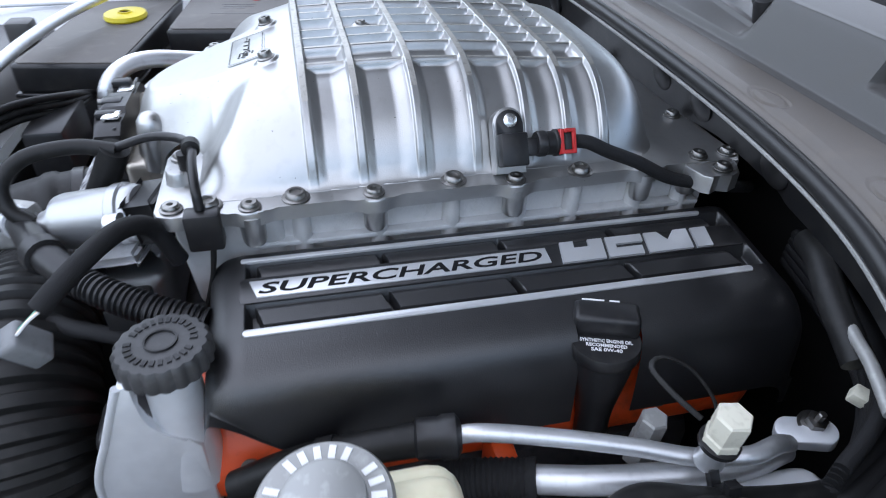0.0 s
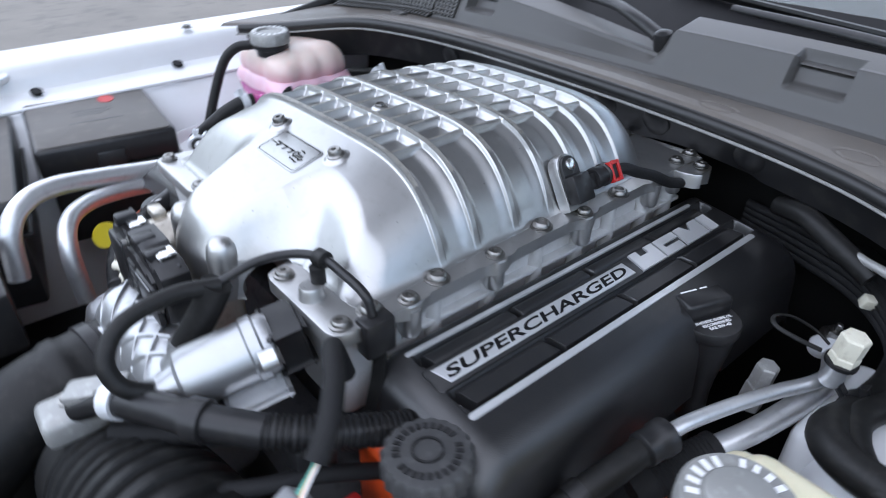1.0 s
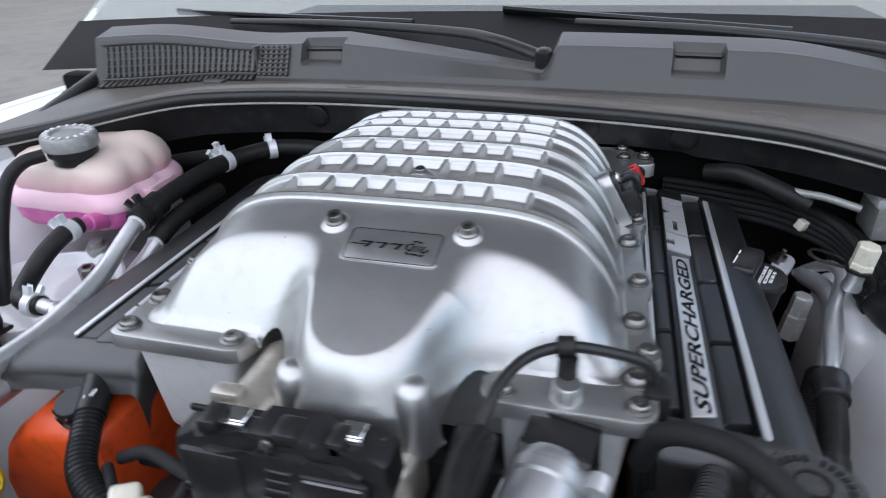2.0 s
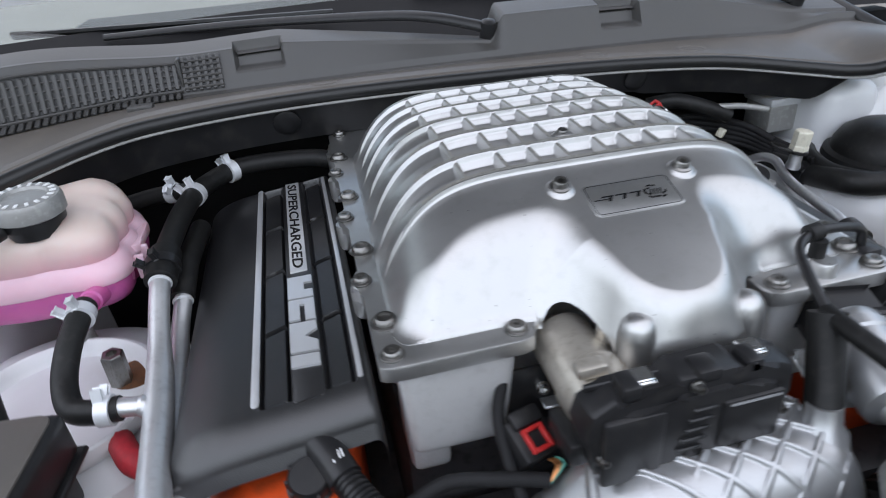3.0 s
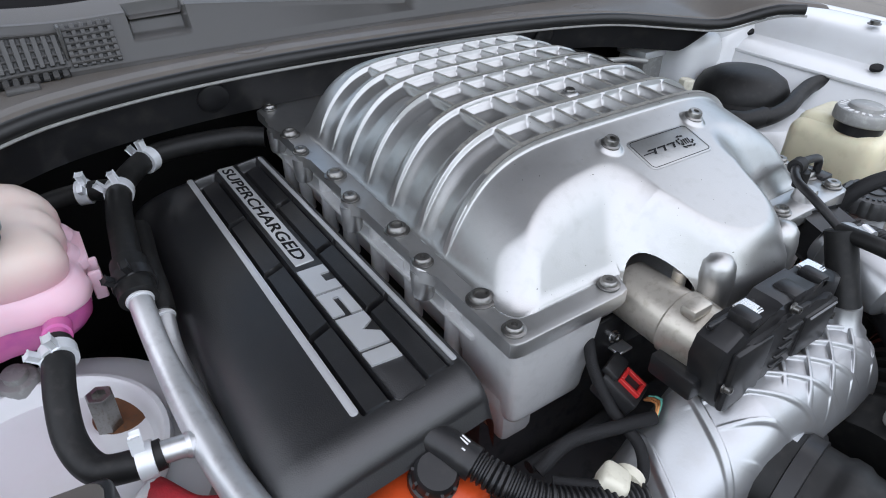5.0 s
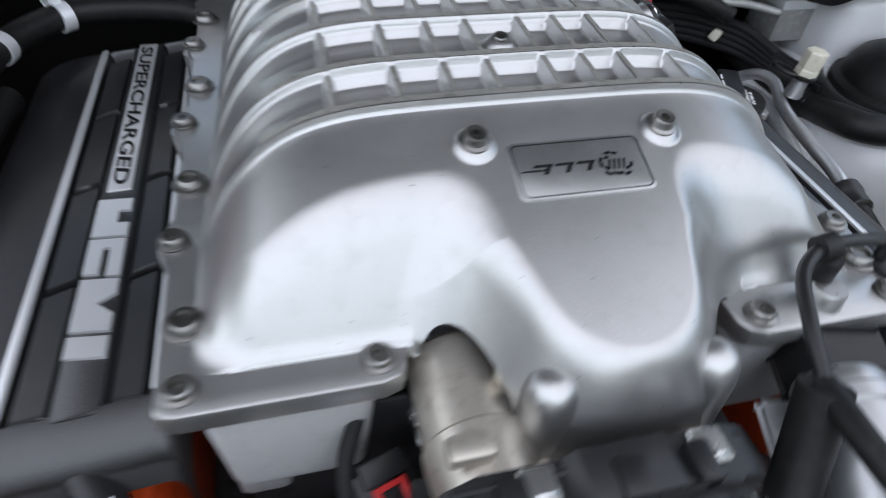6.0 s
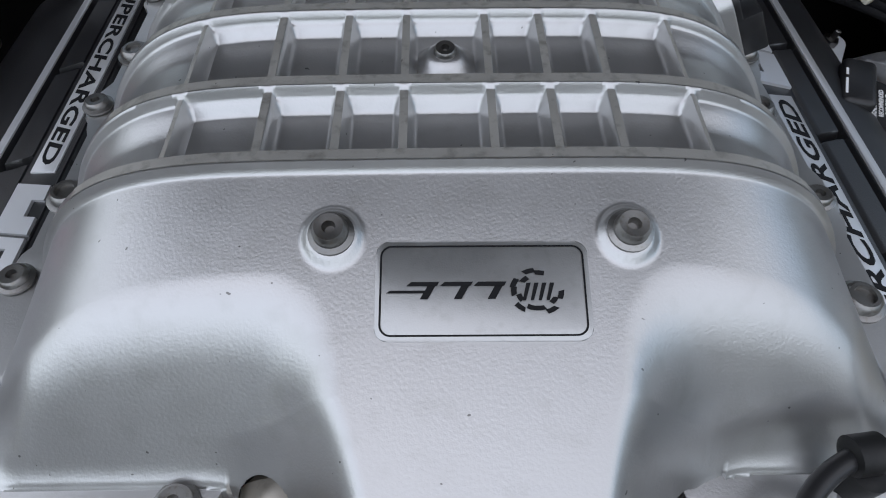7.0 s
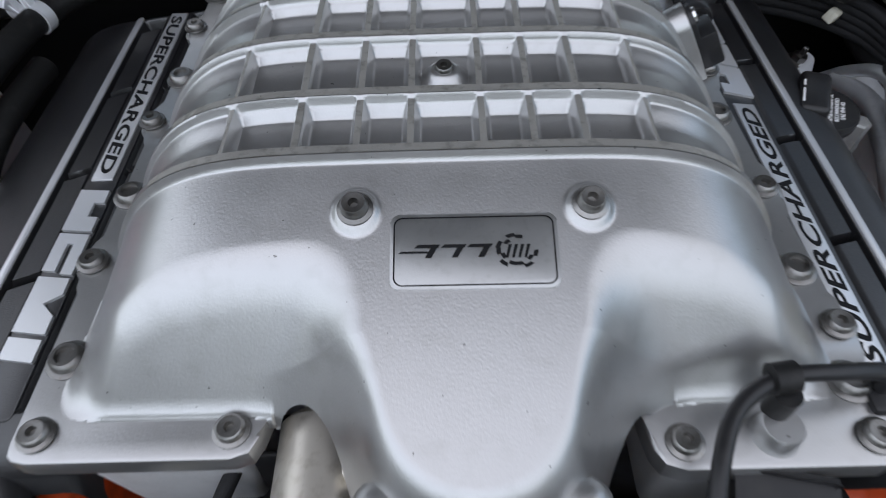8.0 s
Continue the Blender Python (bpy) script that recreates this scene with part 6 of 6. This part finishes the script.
def wiper(pivot, elbow, tip, label):
    t = thing("wiper", pivot, label, "wiper", "windscreen wipers")
    p, e, q = Vector(pivot), Vector(elbow), Vector(tip)
    part("pivot_boss", lathe(bmesh.new(), [(0.013, -0.03), (0.013, 0.004), (0.0115, 0.010), (0.006, 0.013), (0.0, 0.0135)], axis(p, (0, -0.3, 1)), 24), BLACK_SMOOTH, t)
    part("arm", tube(bmesh.new(), [p, p.lerp(e, 0.5) + Vector((0, 0, 0.006)), e, e.lerp(q, 0.5) + Vector((0, 0, 0.004)), q], 0.0075, 10, 0.01, 0.6, taper=lambda k: 1.35 - 0.6 * k), BLACK_SMOOTH, t)
    side = Vector((-0.01, 0.03, 0.006))
    part("blade", tube(bmesh.new(), [e.lerp(q, 0.15) + side, e.lerp(q, 0.6) + side, q + side + (q - e) * 0.3], 0.005, 8, 0.01, 1.6), BLACK_SMOOTH, t)
    return t


wiper((0.064, 0.598, 0.103), (-0.09, 0.655, 0.128), (-0.50, 0.690, 0.136), "black wiper arm parked across the windscreen's foot")
wiper((0.60, 0.585, 0.092), (0.47, 0.645, 0.120), (0.10, 0.700, 0.138), "black wiper arm parked along the cowl")


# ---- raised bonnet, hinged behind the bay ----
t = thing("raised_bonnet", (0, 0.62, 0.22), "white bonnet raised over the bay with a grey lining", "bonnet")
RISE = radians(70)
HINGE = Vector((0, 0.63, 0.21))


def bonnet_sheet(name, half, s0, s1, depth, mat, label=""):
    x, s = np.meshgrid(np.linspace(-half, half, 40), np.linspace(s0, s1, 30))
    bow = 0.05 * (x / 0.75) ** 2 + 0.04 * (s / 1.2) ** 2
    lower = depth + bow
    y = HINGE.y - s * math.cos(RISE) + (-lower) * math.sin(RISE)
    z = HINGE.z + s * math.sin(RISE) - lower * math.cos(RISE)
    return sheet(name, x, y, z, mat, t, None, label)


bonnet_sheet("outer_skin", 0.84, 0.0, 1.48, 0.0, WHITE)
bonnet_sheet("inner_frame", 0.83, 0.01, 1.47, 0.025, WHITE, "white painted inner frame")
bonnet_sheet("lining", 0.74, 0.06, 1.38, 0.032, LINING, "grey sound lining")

# ---- white body round the bay ----
def wing(s):
    t = thing("inner_wing", (s * 0.72, 0.1, -0.1), "white painted inner wing beside the engine bay", "car wing", "inner wings")
    prof = [(0.60, -0.42), (0.615, -0.20), (0.64, -0.135), (0.675, -0.095), (0.70, -0.070), (0.735, -0.055), (0.765, -0.050), (0.772, -0.030), (0.785, -0.008), (0.81, 0.0),
            (0.835, 0.004), (0.85, 0.000), (0.862, -0.008), (0.866, -0.004), (0.885, 0.0), (0.915, -0.016), (0.94, -0.06), (0.95, -0.15), (0.955, -0.5)]
    line = spline([(a, 0, b) for a, b in prof], 0.008)
    ys = np.linspace(-0.75, 1.0, 90)
    x, y = np.meshgrid(np.array([p.x for p in line]), ys)
    z = np.meshgrid(np.array([p.z for p in line]), ys)[0]
    z = z + 0.02 * step(-0.3, 0.6, y) - 0.05 * np.clip((-0.35 - y) / 0.4, 0, 1)
    x = x - 0.02 * step(0.1, 0.9, y)
    sheet("panel", s * x, y, z, WHITE, t, None, "", 40)
    for yy in (-0.32, -0.05, 0.20, 0.44):
        part("hole_plug", lathe(bmesh.new(), [(0.010, -0.004), (0.010, 0.001), (0.0, 0.0015)], axis((s * 0.745, yy, -0.045 + 0.02 * float(step(-0.3, 0.6, np.array(yy)))), (-s * 0.3, 0, 1)), 16), ETCH, t)
    part("seam_rib", tube(bmesh.new(), [(s * 0.70, -0.5, -0.066), (s * 0.70, 0.0, -0.056), (s * 0.695, 0.45, -0.05)], 0.004, 8, 0.02), WHITE, t)
    screw((s * 0.81, -0.2, 0.006), (0, 0, 1), t, 1.5)
    screw((s * 0.80, 0.25, 0.018), (0, 0, 1), t, 1.5)
    part("rear_corner", box(bmesh.new(), (min(s * 0.64, s * 0.80), 0.44, -0.10), (max(s * 0.64, s * 0.80), 0.62, 0.005), 0.03, 4), WHITE, t)
    hinge = part("bonnet_hinge", box(bmesh.new(), (min(s * 0.69, s * 0.73), 0.50, 0.0), (max(s * 0.69, s * 0.73), 0.66, 0.05), 0.008, 2), BLACK_SMOOTH, t, "black bonnet hinge")
    part("corner_trim", tube(bmesh.new(), [(s * 0.635, 0.36, 0.035), (s * 0.66, 0.40, 0.04), (s * 0.675, 0.47, 0.05), (s * 0.68, 0.56, 0.07), (s * 0.68, 0.64, 0.09)], 0.012, 12, 0.01), SEAL, t)
    return t


wing(-1)
wing(1)
t = thing("radiator_shroud", (0, -0.45, -0.1), "grey plastic radiator cover across the bay's front", "radiator cover")
x, y = np.meshgrid(np.linspace(-0.74, 0.74, 120), np.linspace(-0.75, -0.30, 60))
z = -0.075 - 0.02 * (x / 0.7) ** 2 - 0.05 * step(-0.35, -0.30, y) + 0.006 * step(-0.42, -0.41, y) * (1 - step(-0.60, -0.59, y))
sheet("cover", x, y, z, COWL, t, None, "", 50)
for cx in (-0.5, -0.2, 0.2, 0.5):
    part("push_pin", lathe(bmesh.new(), [(0.011, -0.002), (0.011, 0.002), (0.0, 0.004)], Matrix.Translation((cx, -0.40, -0.075 - 0.02 * (cx / 0.7) ** 2)), 18), BLACK_SMOOTH, t)
part("knob", box(bmesh.new(), (-0.55, -0.36, -0.09), (-0.51, -0.32, -0.045), 0.006, 2), COWL, t)
t = thing("underbody", (0, 0, -0.75), "dark underbody tray at the bottom of the bay", "underbody", "", "structure")
t.name = "floor_underbody"
part("tray", box(bmesh.new(), (-0.75, -0.5, -0.75), (0.75, 0.62, -0.70), 0.01), DARK, t)
bm = bmesh.new()
for s in (-1, 1):
    box(bm, (min(s * 0.44, s * 0.50), -0.6, -0.45), (max(s * 0.44, s * 0.50), 0.6, -0.33), 0.015)
tagged(part("floor_rail", bm, DARK), "dark chassis rails below the engine", "chassis rail", "", "structure")
bm = box(bmesh.new(), (-0.6, -0.32, -0.7), (0.6, -0.285, -0.16), 0.01)
tagged(part("radiator", bm, DARK), "dark radiator and fan behind the front cover", "radiator")
# ---- ground, and an unseen ring added to screen the low sky ----
bm = bmesh.new()
prism(bm, [(-60, -60), (60, -60), (60, 60), (-60, 60)], -1.05, -1.0)
tagged(part("ground", bm, ASPHALT), "grey-brown worn asphalt ground", "ground", "", "structure")
# added ring, out of view: dims low sky reflections on the metal
SCREEN_RING = material("dull_screen_ring", (0.115, 0.118, 0.095), 0.9, 0.0, 0.35, 0.5, 0.5, 3, (0.065, 0.068, 0.055), 0.6, relief=0.2)
a, v = np.meshgrid(np.linspace(0, 2 * math.pi, 361), np.linspace(0, 1, 12))
ring_top = 7.5 + 1.3 * np.sin(5 * a) + 0.9 * np.sin(13 * a + 1) + 0.5 * np.sin(31 * a + 2)
reach = 24 + 0.9 * np.sin(23 * a) * np.sin(9 * v) - 2.0 * np.sin(math.pi * v) ** 2 + 3.5 * v ** 3
tagged(sheet("backdrop", reach * np.cos(a), reach * np.sin(a), -1.0 + ring_top * v, SCREEN_RING), "unseen dull ring added to screen off the low sky", "tree line", "", "structure")
